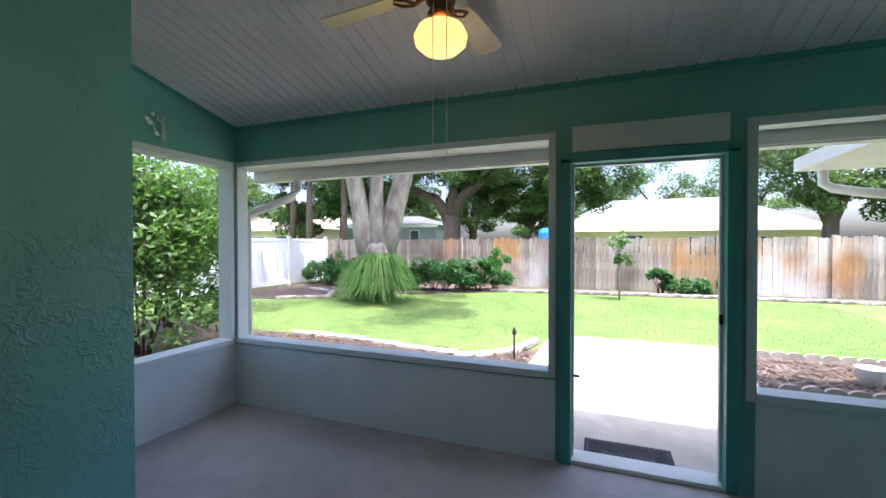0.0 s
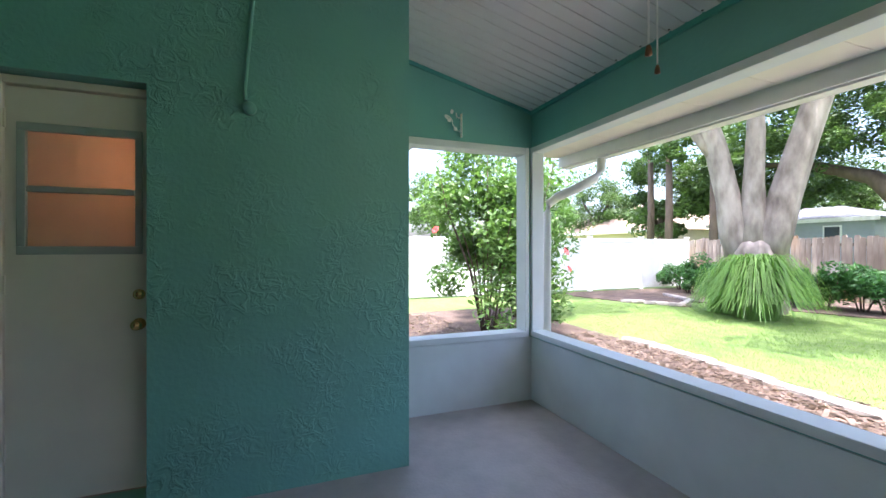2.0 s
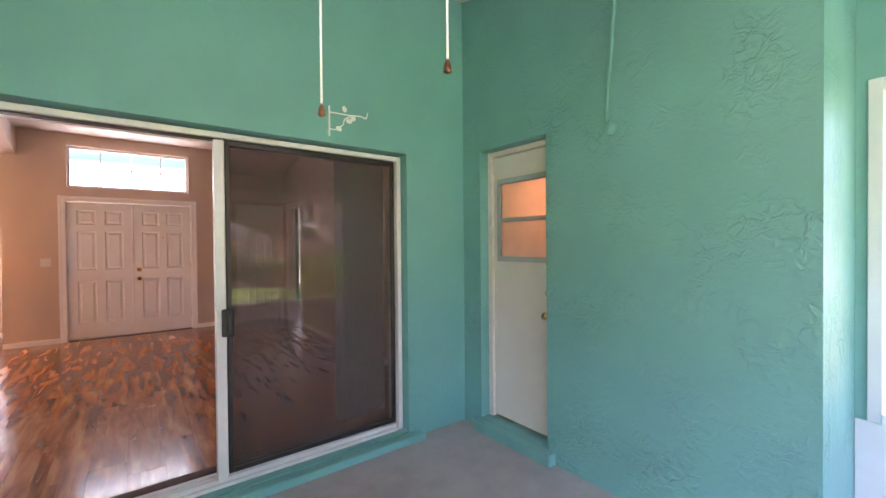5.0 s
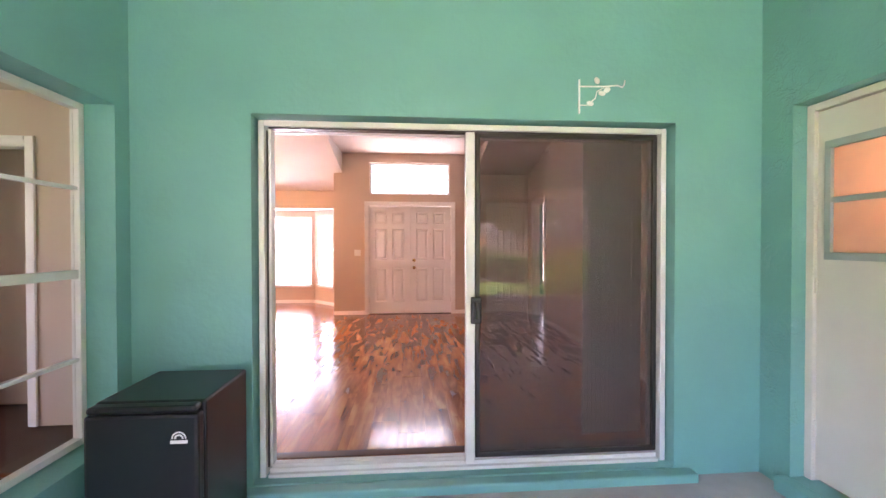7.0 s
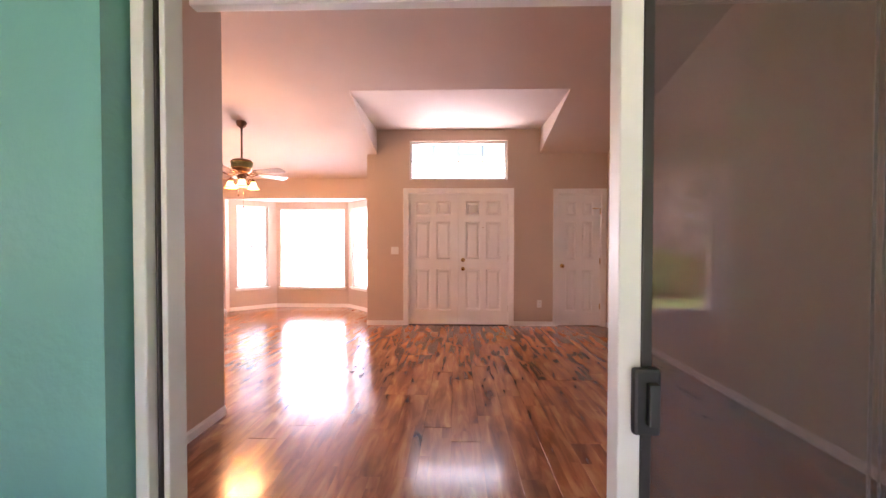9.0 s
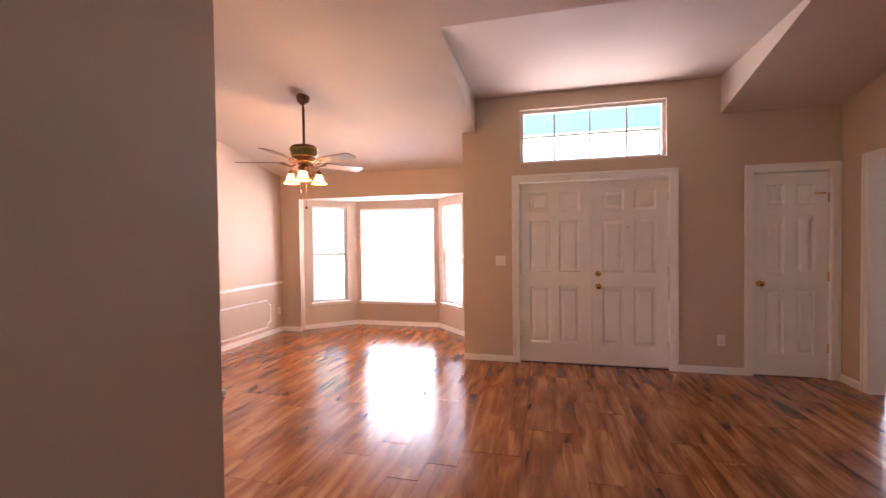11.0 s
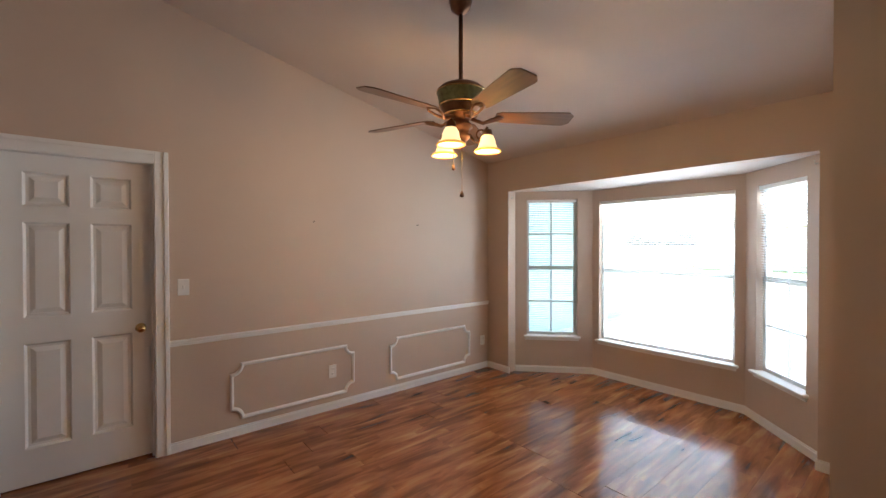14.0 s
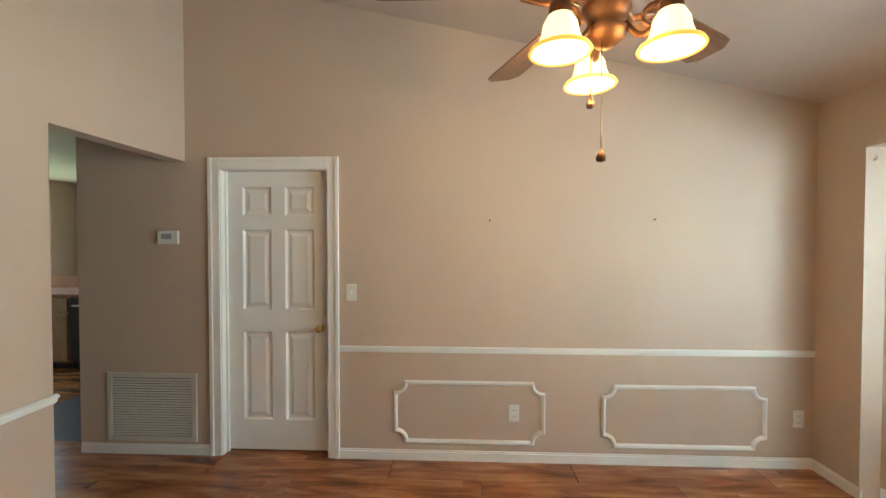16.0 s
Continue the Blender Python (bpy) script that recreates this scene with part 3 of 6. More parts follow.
# unseen slab, added to keep sky light off the beam
tagged(one_box("shade_slab_entry", (-1.49, -7.15, 3.51, 1.39, -6.06, 3.57), PORCH_CEIL), "unseen white slab added to shade the entry beam", "ceiling", "", "structure")
tagged(one_box("wall_entry_beam", (-1.49, -6.95, 2.82, 1.39, -6.75, 3.5), ENTRY_TEAL, None, 0.01), "pale teal stucco beam over the entry", "beam", "", "structure")
tagged(one_box("wall_entry_pier", (-1.49, -6.95, -0.3, -0.92, -6.75, 2.82), ENTRY_TEAL), "pale teal stucco pier beside the entry", "wall", "", "structure")
# unseen roofs; the front overhang is added to keep sun off the windows
roof("roof_house", [(-8.35, 2.36), (-0.45, 4.15), (2.05, 3.45)], -6.3, -1.5, "unseen tan shingle house roof with a shading overhang")
roof("roof_dining", [(-8.35, 2.36), (-0.45, 4.15), (2.05, 3.45)], 1.4, 9.0, "unseen tan shingle roof over the dining room, overhang shading the bay")
roof("roof_porch", [(2.05, 2.92), (3.36, 2.56), (3.80, 2.40)], -3.22, 4.9, "tan shingle porch roof")
roof("roof_bedroom", [(-10.0, 2.3), (-8.35, 2.85)], -6.3, -2.0, "tan shingle bedroom roof")
SOFFIT = material("cream_soffit_board", (0.78, 0.76, 0.66), 0.5, vary=0.06, scale=4)
sf = thing("soffit_porch", pose(0, 0, 0), "cream boarded porch soffit under the eave", "soffit", "", "structure")
for k in range(20):
    xs = -3.22 + k * 0.406
    one_box("board", (xs + 0.002, 3.30, 2.195, xs + 0.404, 3.738, 2.215 + 0.002 * (k % 2)), SOFFIT, sf, 0.003)
gt = thing("gutter", pose(0, 0, 0), "white aluminium rain gutter along the porch eave", "gutter", "", "structure")
bm = bmesh.new()
prof = ((3.778, 2.21), (3.778, 2.088), (3.852, 2.082), (3.868, 2.105), (3.868, 2.15), (3.885, 2.18), (3.885, 2.205), (3.875, 2.205))
ga, gb = ([bm.verts.new((x, y, z)) for y, z in prof] for x in (-3.20, 4.88))
for k in range(len(prof) - 1):
    bm.faces.new((ga[k], ga[k + 1], gb[k + 1], gb[k]))
bm.faces.new(ga)
bm.faces.new(gb[::-1])
part("trough", bm, ALU, gt)
for k in range(9):
    one_box("hanger", (-2.9 + k * 0.95, 3.776, 2.196, -2.875 + k * 0.95, 3.882, 2.2), ALU, gt)
tagged(one_box("fascia_porch", (-3.22, 3.75, 2.10, 4.9, 3.775, 2.46), ALU), "white aluminium fascia board", "fascia", "", "structure")
tagged(one_box("soffit_side", (-4.1, -2.0, 2.20, -3.5, 2.15, 2.24), PORCH_CEIL), "white side eave soffit", "soffit", "", "structure")
tagged(one_box("fascia_side", (-4.14, -2.0, 2.12, -4.1, 2.18, 2.45), ALU), "white side eave fascia", "fascia", "", "structure")
tagged(one_box("fascia_end_side", (-4.1, 2.15, 2.16, -3.02, 2.18, 2.7), ALU), "white side eave end board", "fascia", "", "structure")


# ---- porch: panels, frames, posts ----
def opening_trim(name, u0, u1, z0, z1, m, depth, mat, label, w=0.055):
    """A picture frame of four boards round an opening in a wall, front at local y = -depth."""
    t = thing(name, m, label, "window frame", "", "structure")
    e = 0.003
    one_box("side_board", (u0 - w, -depth, z0 - w, u0 + e, 0.1, z1 + w), mat, t, 0.004)
    one_box("side_board", (u1 - e, -depth, z0 - w, u1 + w, 0.1, z1 + w), mat, t, 0.004)
    one_box("head_board", (u0 + e, -depth + 0.002, z1 - e, u1 - e, 0.1, z1 + w), mat, t, 0.004)
    one_box("sill_board", (u0 + e, -depth - 0.012, z0 - w, u1 - e, 0.12, z0 + e), mat, t, 0.004)
    return t


SX, SY = along_x(3.205), along_y(-2.875)
opening_trim("window_frame_1", -2.84, 0.0, 0.535, 2.13, SX, 0.018, PORCH_WHITE, "white painted frame of the long screen opening", 0.045)
opening_trim("window_frame_2", 1.185, 4.0, 0.535, 2.105, SX, 0.018, PORCH_WHITE, "white painted frame of the second screen opening", 0.05)
t = thing("window_frame_3", pose(-2.875, 0, 0, 0, 0, 90), "white painted frame of the side screen opening", "window frame", "", "structure")
for d in ((1.90, -0.016, 0.48, 1.953, 0.1, 2.17), (3.128, -0.016, 0.48, 3.168, 0.1, 2.17), (1.953, -0.014, 2.112, 3.128, 0.1, 2.17), (1.953, -0.03, 0.48, 3.128, 0.14, 0.533)):
    one_box("frame_board", d, PORCH_WHITE, t, 0.004)
kw = thing("knee_wall_1", SX, "white painted low panel under the screen opening", "panel", "", "structure")
one_box("panel", (-2.872, -0.012, FLOOR_P, 0.045, 0.0, 0.475), PORCH_WHITE, kw, 0.002)
kw = thing("knee_wall_2", SX, "white painted low panel beside the screen door", "panel", "", "structure")
one_box("panel", (1.185, -0.012, FLOOR_P, 4.1, 0.0, 0.485), PORCH_WHITE, kw, 0.002)
kw = thing("knee_wall_3", SY, "white painted low panel of the side opening", "panel", "", "structure")
one_box("panel", (1.857, -0.012, FLOOR_P, 3.19, 0.0, 0.48), PORCH_WHITE, kw, 0.002)
hp = thing("header_panel", SX, "white panel above the screen doorway", "panel", "", "structure")
one_box("panel", (0.15, -0.010, 2.03, 1.05, 0.0, 2.20), PORCH_WHITE, hp, 0.003)
sd = thing("door_frame_porch", SX, "teal frame of the open screen doorway", "door frame", "", "structure")
one_box("jamb", (0.075, -0.03, FLOOR_P, 0.145, 0.17, 1.985), TEAL_TRIM, sd, 0.004)
one_box("jamb", (1.035, -0.03, FLOOR_P, 1.10, 0.17, 1.985), TEAL_TRIM, sd, 0.004)
one_box("lintel", (0.075, -0.03, 1.955, 1.10, 0.17, 2.02), TEAL_TRIM, sd, 0.004)
one_box("stop", (0.145, 0.06, FLOOR_P, 0.162, 0.10, 1.955), ALU, sd, 0.002, "white aluminium strip")
one_box("stop", (1.018, 0.06, FLOOR_P, 1.035, 0.10, 1.955), ALU, sd, 0.002, "white aluminium strip")
one_box("stop", (0.162, 0.06, 1.94, 1.018, 0.10, 1.955), ALU, sd, 0.002, "white aluminium strip")
one_box("threshold", (0.145, -0.01, FLOOR_P, 1.035, 0.16, FLOOR_P + 0.03), ALU, sd, 0.006, "worn pale threshold")
one_box("latch", (0.158, 0.03, 0.50, 0.20, 0.05, 0.515), BLACK, sd, 0.002, "small dark latch")
one_box("strike", (1.01, 0.03, 0.92, 1.03, 0.05, 0.98), BLACK, sd, 0.002, "small dark strike plate")
tp = thing("trim_porch_ceiling", pose(0, 0, 0), "teal moulding under the porch ceiling", "trim", "", "structure")
bm = bmesh.new()
box(bm, -2.87, 3.185, slope_porch(3.2) - 0.03, 4.2, 3.204, slope_porch(3.2) + 0.02)
part("moulding", bm, TEAL_TRIM, tp)
bm = bmesh.new()
vs = [bm.verts.new((x, y, slope_porch(y) - d)) for x in (-2.874, -2.855) for y, d in ((1.86, 0.03), (3.19, 0.03), (3.19, -0.01), (1.86, -0.01))]
for f in ((0, 1, 2, 3), (4, 5, 6, 7), (0, 1, 5, 4), (2, 3, 7, 6)):
    bm.faces.new([vs[i] for i in f])
part("moulding", bm, TEAL_TRIM, tp)


bm = bmesh.new()
lathe(bm, [(0, -0.004), (0.006, -0.003), (0.007, 0.0)], seg=8)
screw = mesh_of(bm, "screw", DARK_ALU)
for k in range(34):
    o = new("screw", screw)
    o.parent = tp
    o.location = (-2.82 + k * 0.2, 3.165, slope_porch(3.165))


# ---- sliding door ----
def sliding_door():
    t = thing("door_slider", along_x(-0.49), "white framed sliding patio door, one half open", "door", "", "structure")
    a, b, top, lo = -1.605, 0.852, 2.04, -0.03
    one_box("frame_jamb", (a, -0.07, lo, a + 0.034, 0.05, top), ALU, t, 0.004)
    one_box("frame_jamb", (b - 0.034, -0.07, lo, b, 0.05, top), ALU, t, 0.004)
    one_box("frame_head", (a + 0.034, -0.07, top - 0.034, b - 0.034, 0.05, top), ALU, t, 0.004)
    bm = bmesh.new()
    box(bm, a + 0.05, -0.09, lo, b - 0.05, 0.06, lo + 0.02, 0.003)
    for y in (-0.06, -0.02, 0.025):
        box(bm, a + 0.05, y, lo + 0.02, b - 0.05, y + 0.008, lo + 0.045)
    part("track", bm, ALU, t, "worn aluminium track")
    one_box("sash_stile", (a + 0.036, -0.062, lo + 0.045, a + 0.062, 0.008, top - 0.04), ALU, t, 0.003)
    one_box("sash_rail", (a + 0.062, -0.062, top - 0.068, -0.43, 0.008, top - 0.04), ALU, t, 0.003)
    one_box("jamb_liner", (b - 0.06, -0.062, lo + 0.045, b - 0.044, 0.01, top - 0.04), ALU, t, 0.003)
    one_box("head_track", (a + 0.05, -0.03, top - 0.042, b - 0.05, 0.03, top - 0.034), DARK_ALU, t, 0.002, "dark head track")
    one_box("meeting_stile", (-0.405, 0.0, lo + 0.03, -0.35, 0.05, top - 0.045), ALU, t, 0.004)
    one_box("meeting_stile", (-0.425, -0.06, lo + 0.03, -0.365, -0.012, top - 0.06), ALU, t, 0.004)
    one_box("inner_jamb", (b - 0.043, -0.05, lo + 0.045, b - 0.036, 0.02, top - 0.05), DARK_ALU, t, 0.002, "dark weather strip")
    s = one_box("screen_stile", (-0.438, 0.012, 0.03, -0.412, 0.036, top - 0.045), DARK_ALU, t, 0.003)
    one_box("screen_stile", (a + 0.052, 0.012, 0.03, a + 0.076, 0.036, top - 0.045), DARK_ALU, t, 0.003)
    one_box("screen_rail", (a + 0.076, 0.012, top - 0.07, -0.438, 0.036, top - 0.045), DARK_ALU, t, 0.003)
    one_box("screen_rail", (a + 0.076, 0.012, 0.03, -0.438, 0.036, 0.058), DARK_ALU, t, 0.003)
    h = one_box("handle", (-0.442, 0.052, 0.85, -0.378, 0.078, 1.01), BLACK, t, 0.008, "black plastic handle")
    one_box("grip", (-0.43, 0.078, 0.88, -0.405, 0.098, 0.98), BLACK, h, 0.003)
    p = one_box("screen_pane", (a + 0.076, 0.022, 0.058, -0.438, 0.025, top - 0.07), TINT, t, label="dark insect screen over glass")
    p.visible_shadow = False
    p = one_box("glass_pane", (a + 0.06, -0.045, 0.05, -0.425, -0.039, top - 0.07), GLASS, t)
    p.visible_shadow = False
    return t


sliding_door()
tagged(one_box("sill_slider", (-1.72, -0.372, -0.3, 0.98, -0.285, -0.035), TEAL_SMOOTH, None, 0.012), "teal painted step under the sliding door", "sill", "", "structure")
tagged(one_box("sill_slider_inner", (-1.612, -0.60, -0.3, 0.862, -0.372, -0.032), TEAL_TRIM), "teal ledge below the door track", "sill", "", "structure")
tagged(one_box("reducer_strip", (-1.61, -0.66, -0.01, 0.86, -0.585, 0.006), SUBFLOOR, None, 0.004), "brown threshold strip at the plank floor", "trim", "", "structure")
BLIND_GREY = material("grey_blind_vane", (0.76, 0.76, 0.76), 0.4, vary=0.06, stretch=(20, 20, 1))
vb = thing("vertical_blinds", pose(0, -0.70, 0), "grey vertical blinds drawn to one side of the door", "blinds")
one_box("headrail", (-1.62, -0.02, 2.03, 0.86, 0.02, 2.065), WHITE, vb, 0.003)
vane = None
for i in range(13):
    x = -1.575 + i * 0.031
    if vane is None:
        bm = bmesh.new()
        box(bm, -0.001, -0.044, 0.04, 0.001, 0.044, 2.03)
        vane = mesh_of(bm, "vane", BLIND_GREY)
    o = new("vane", vane)
    o.parent = vb
    o.matrix_basis = pose(x, 0, 0, 0, 0, -50 + (i % 3) * 4)


# ---- storage door ----
def knob(parent, m, mat=BRASS, r=0.027):
    bm = bmesh.new()
    lathe(bm, [(0.0, 0.0), (r * 1.15, 0.0), (r * 1.15, 0.006), (r * 0.45, 0.012), (r * 0.4, 0.03), (r * 0.95, 0.04), (r, 0.05), (r * 0.8, 0.062), (0.0, 0.066)], seg=16)
    return part("knob", bm, mat, parent, "brass door knob", m)


sdoor = thing("door_storage", pose(-2.275, 0, 0, 0, 0, 90), "cream storage door with amber two-pane window, shut", "door", "", "structure")
one_box("frame_jamb", (-0.165, -0.02, 0.0, -0.12, 0.06, 2.10), DOOR_CREAM, sdoor, 0.004)
one_box("frame_jamb", (0.455, -0.02, 0.0, 0.48, 0.06, 2.10), DOOR_CREAM, sdoor, 0.004)
one_box("frame_head", (-0.12, -0.02, 2.06, 0.455, 0.06, 2.10), DOOR_CREAM, sdoor, 0.004)
bm = bmesh.new()
loops = [[bm.verts.new((x, y, z)) for x, z in q] for y in (0.0, 0.04) for q in
         (((-0.117, 0.02), (0.452, 0.02), (0.452, 2.052), (-0.117, 2.052)), ((-0.07, 1.24), (0.435, 1.24), (0.435, 1.88), (-0.07, 1.88)))]
for p, q in ((0, 1), (2, 3), (0, 2), (1, 3)):
    for k in range(4):
        j = (k + 1) % 4
        bm.faces.new((loops[p][k], loops[p][j], loops[q][j], loops[q][k]))
slab = part("slab", bm, DOOR_CREAM, sdoor)
ALU_GREY = material("dull_aluminium", (0.42, 0.47, 0.46), 0.45, metal=0.3)
for d in ((-0.07, -0.014, 1.24, 0.435, 0.02, 1.28), (-0.07, -0.014, 1.84, 0.435, 0.02, 1.88), (-0.07, -0.014, 1.28, -0.035, 0.02, 1.84), (0.405, -0.014, 1.28, 0.435, 0.02, 1.84), (-0.035, -0.012, 1.545, 0.405, 0.02, 1.575)):
    one_box("sash_bar", d, ALU_GREY, sdoor, 0.003, "dull aluminium sash bar")
one_box("pane", (-0.035, 0.005, 1.28, 0.405, 0.010, 1.545), OBSCURE, sdoor, 0, "amber obscure glass pane")
one_box("pane", (-0.035, 0.005, 1.575, 0.405, 0.010, 1.84), OBSCURE, sdoor, 0, "amber obscure glass pane")
for z in (0.25, 1.05, 1.85):
    one_box("hinge", (-0.128, -0.012, z, -0.112, 0.0, z + 0.09), DOOR_CREAM, sdoor, 0.002)
bulb = bpy.data.lights.new("storage_lamp", 'POINT')
bulb.energy, bulb.color, bulb.shadow_soft_size = 0.55, (1.0, 0.62, 0.32), 0.05
new("storage_lamp", bulb).location = (-2.55, 0.36, 1.70)
knob(sdoor, pose(0.42, 0, 0.875, 90))
bm = bmesh.new()
lathe(bm, [(0, 0), (0.028, 0), (0.026, 0.012), (0.012, 0.016), (0, 0.018)], seg=16)
part("deadbolt", bm, BRASS, sdoor, "brass deadbolt", pose(0.42, 0, 1.03, 90))
tagged(one_box("step_storage", (-2.30, -0.20, -0.3, -2.10, 0.545, -0.005), TEAL_SMOOTH, None, 0.012), "teal painted step at the storage door", "step", "", "structure")


# ---- porch small things ----
cd = thing("electrical_conduit", pose(-2.15, 0, 0), "teal painted conduit pipe ending in a round box", "conduit")
bm = bmesh.new()
tube(bm, [(0, 1.02, 3.06), (0, 0.97, 2.62), (0, 0.93, 2.12), (0, 0.935, 2.07)], 0.0105, 10)
part("pipe", bm, TEAL_SMOOTH, cd)
bm = bmesh.new()
lathe(bm, [(0, 0), (0.034, 0), (0.034, 0.03), (0.026, 0.04), (0, 0.042)], seg=16)
part("round_box", bm, TEAL_SMOOTH, cd, "", pose(-0.02, 0.955, 2.03, 0, 90))


def plant_bracket(m, label, hook=0.27):
    t = thing("plant_bracket", m, label, "bracket", "plant brackets on the porch walls")
    one_box("back_bar", (-0.011, -0.008, -0.11, 0.011, 0, 0.09), WHITE, t, 0.002)
    bm = bmesh.new()
    pts = [(0, -0.006, 0.05), (0, -hook * 0.55, 0.05), (0, -hook * 0.85, 0.056), (0, -hook * 0.97, 0.045), (0, -hook, 0.06), (0, -hook * 1.02, 0.085)]
    tube(bm, pts, 0.005, 8)
    part("arm", bm, WHITE, t)
    bm = bmesh.new()
    tube(bm, [(0, -0.006, -0.06), (0, -0.05, -0.06), (0, -0.10, -0.02), (0, -0.11, 0.02), (0, -0.16, 0.048)], 0.004, 8)
    part("scroll", bm, WHITE, t)
    for y, z, a in ((-0.07, -0.05, 20), (-0.11, 0.085, 70), (-0.17, 0.03, -30), (-0.14, 0.01, 10)):
        bm = bmesh.new()
        bmesh.ops.create_icosphere(bm, subdivisions=2, radius=0.02)
        bmesh.ops.scale(bm, vec=(0.35, 1.1, 0.8), verts=bm.verts)
        part("leaf", bm, WHITE, t, "", pose(0, y, z, a))
    return t


# the arm folds sideways against the wall
plant_bracket(pose(-1.01, -0.366, 2.205, 0, 0, -94) , "white metal plant bracket with leaves over the sliding door")
plant_bracket(pose(-2.86, 2.51, 2.31, 0, 0, 20), "white metal plant bracket above the side opening", 0.06)


def ceiling_fan(name, x, y, zc, z_motor, label, porch):
    """Ceiling canopy at zc, motor centre at z_motor."""
    t = thing(name, pose(x, y, 0), label, "ceiling fan")
    metal = BRONZE
    bm = bmesh.new()
    lathe(bm, [(0, 0.03), (0.062, 0.03), (0.068, -0.01), (0.055, -0.055), (0.02, -0.085), (0, -0.09)], 0, 0, zc)
    part("canopy", bm, metal, t)
    bm = bmesh.new()
    tube(bm, [(0, 0, zc - 0.08), (0, 0, z_motor + 0.10)], 0.013, 12)
    part("downrod", bm, metal, t)
    bm = bmesh.new()
    lathe(bm, [(0, 0.135), (0.06, 0.13), (0.115, 0.115), (0.14, 0.092), (0.137, 0.085)], 0, 0, z_motor, 32)
    lathe(bm, [(0.12, 0.002), (0.112, -0.02), (0.095, -0.045), (0.085, -0.056), (0.052, -0.066), (0.047, -0.085), (0.062, -0.098), (0.066, -0.115), (0.05, -0.13), (0.046, -0.155), (0.058, -0.165), (0.05, -0.185), (0.026, -0.205), (0, -0.21)], 0, 0, z_motor, 32)
    motor = part("motor_housing", bm, metal, t)
    bm = bmesh.new()
    lathe(bm, [(0.137, 0.085), (0.141, 0.078), (0.136, 0.07), (0.128, 0.018), (0.126, 0.008), (0.12, 0.0)], 0, 0, z_motor, 32)
    part("band", bm, GREEN_BAND, motor, "green-gold ornamented band")
    for zb, rb in ((0.082, 0.0), (0.006, -0.016), (-0.046, -0.042)):
        bm = bmesh.new()
        lathe(bm, [(0.137 + rb, 0.004), (0.144 + rb, 0.002), (0.144 + rb, -0.002), (0.137 + rb, -0.004)], 0, 0, z_motor + zb, 32)
        part("ring", bm, BRASS, motor, "thin gold ring")
    nb = 5 if not porch else 4
    for i in range(nb):
        a = i * 360 / nb + (20 if not porch else 84)
        mm = pose(0, 0, z_motor - 0.055, 0, 0, a)
        bm = bmesh.new()
        tube(bm, [(0.06, 0, -0.01), (0.13, 0.0, -0.035), (0.17, 0.025, -0.02), (0.22, 0.03, -0.005), (0.25, 0.0, 0)], [0.012, 0.01, 0.008, 0.008, 0.006], 8)
        tube(bm, [(0.13, 0.0, -0.035), (0.17, -0.025, -0.02), (0.22, -0.03, -0.005), (0.25, 0.0, 0)], [0.01, 0.008, 0.008, 0.006], 8)
        arm = part("blade_iron", bm, metal, t, "", mm)
        bm = bmesh.new()
        n = 14
        prev = None
        for k in range(n + 1):
            s = k / n
            u = 0.20 + s * 0.46
            wv = 0.052 + 0.022 * s
            if s > 0.88:
                wv *= math.sqrt(max(0.0, 1 - ((s - 0.88) / 0.12) ** 2)) * 0.45 + 0.55
            if s < 0.08:
                wv *= 0.75 + 3 * s
            r = [bm.verts.new((u, sy * wv, sy * wv * -0.21 + dz)) for sy in (-1, 1) for dz in (0.0, 0.006)]
            if prev:
                for q in ((0, 1), (1, 3), (3, 2), (2, 0)):
                    bm.faces.new((prev[q[0]], prev[q[1]], r[q[1]], r[q[0]]))
            else:
                bm.faces.new((r[0], r[1], r[3], r[2]))
            prev = r
        bm.faces.new((prev[0], prev[2], prev[3], prev[1]))
        part("blade", bm, BLADE if not porch else PORCH_BLADE, arm)
    return t


# porch fan with one globe
gx, gy = -0.33, 1.99
pfan = ceiling_fan("ceiling_fan_porch", gx, gy, slope_porch(gy) - 0.0, 2.59, "porch ceiling fan with pale blades and a lit globe", True)
bm = bmesh.new()
lathe(bm, [(0.055, 0.06), (0.06, 0.05), (0.10, 0.035), (0.118, 0.0), (0.112, -0.035), (0.08, -0.065), (0.04, -0.08), (0, -0.084)], 0, 0, 2.325, 32)
part("globe", bm, GLOBE, pfan, "glowing yellow glass globe").visible_shadow = False
bulb = bpy.data.lights.new("porch_bulb", 'POINT')
bulb.energy, bulb.color, bulb.shadow_soft_size = 0.5, (1.0, 0.62, 0.2), 0.12
new("porch_bulb", bulb).location = (gx, gy, 2.325)
for dx, dy, zt in ((0.15, -0.325, 1.56), (0.037, -0.18, 1.60)):
    bm = bmesh.new()
    tube(bm, [(dx * 0.35, dy * 0.35, 2.46), (dx * 0.9, dy * 0.9, 2.40), (dx, dy, 2.3), (dx, dy, zt + 0.02)], 0.0016, 6)
    part("pull_cord", bm, WHITE, pfan, "pale pull cord")
    bm = bmesh.new()
    lathe(bm, [(0, 0.018), (0.003, 0.017), (0.005, 0.009), (0.0055, 0.002), (0, 0)], dx, dy, zt, 12)
    part("pull_knob", bm, BRONZE, pfan, "wooden pull knob")

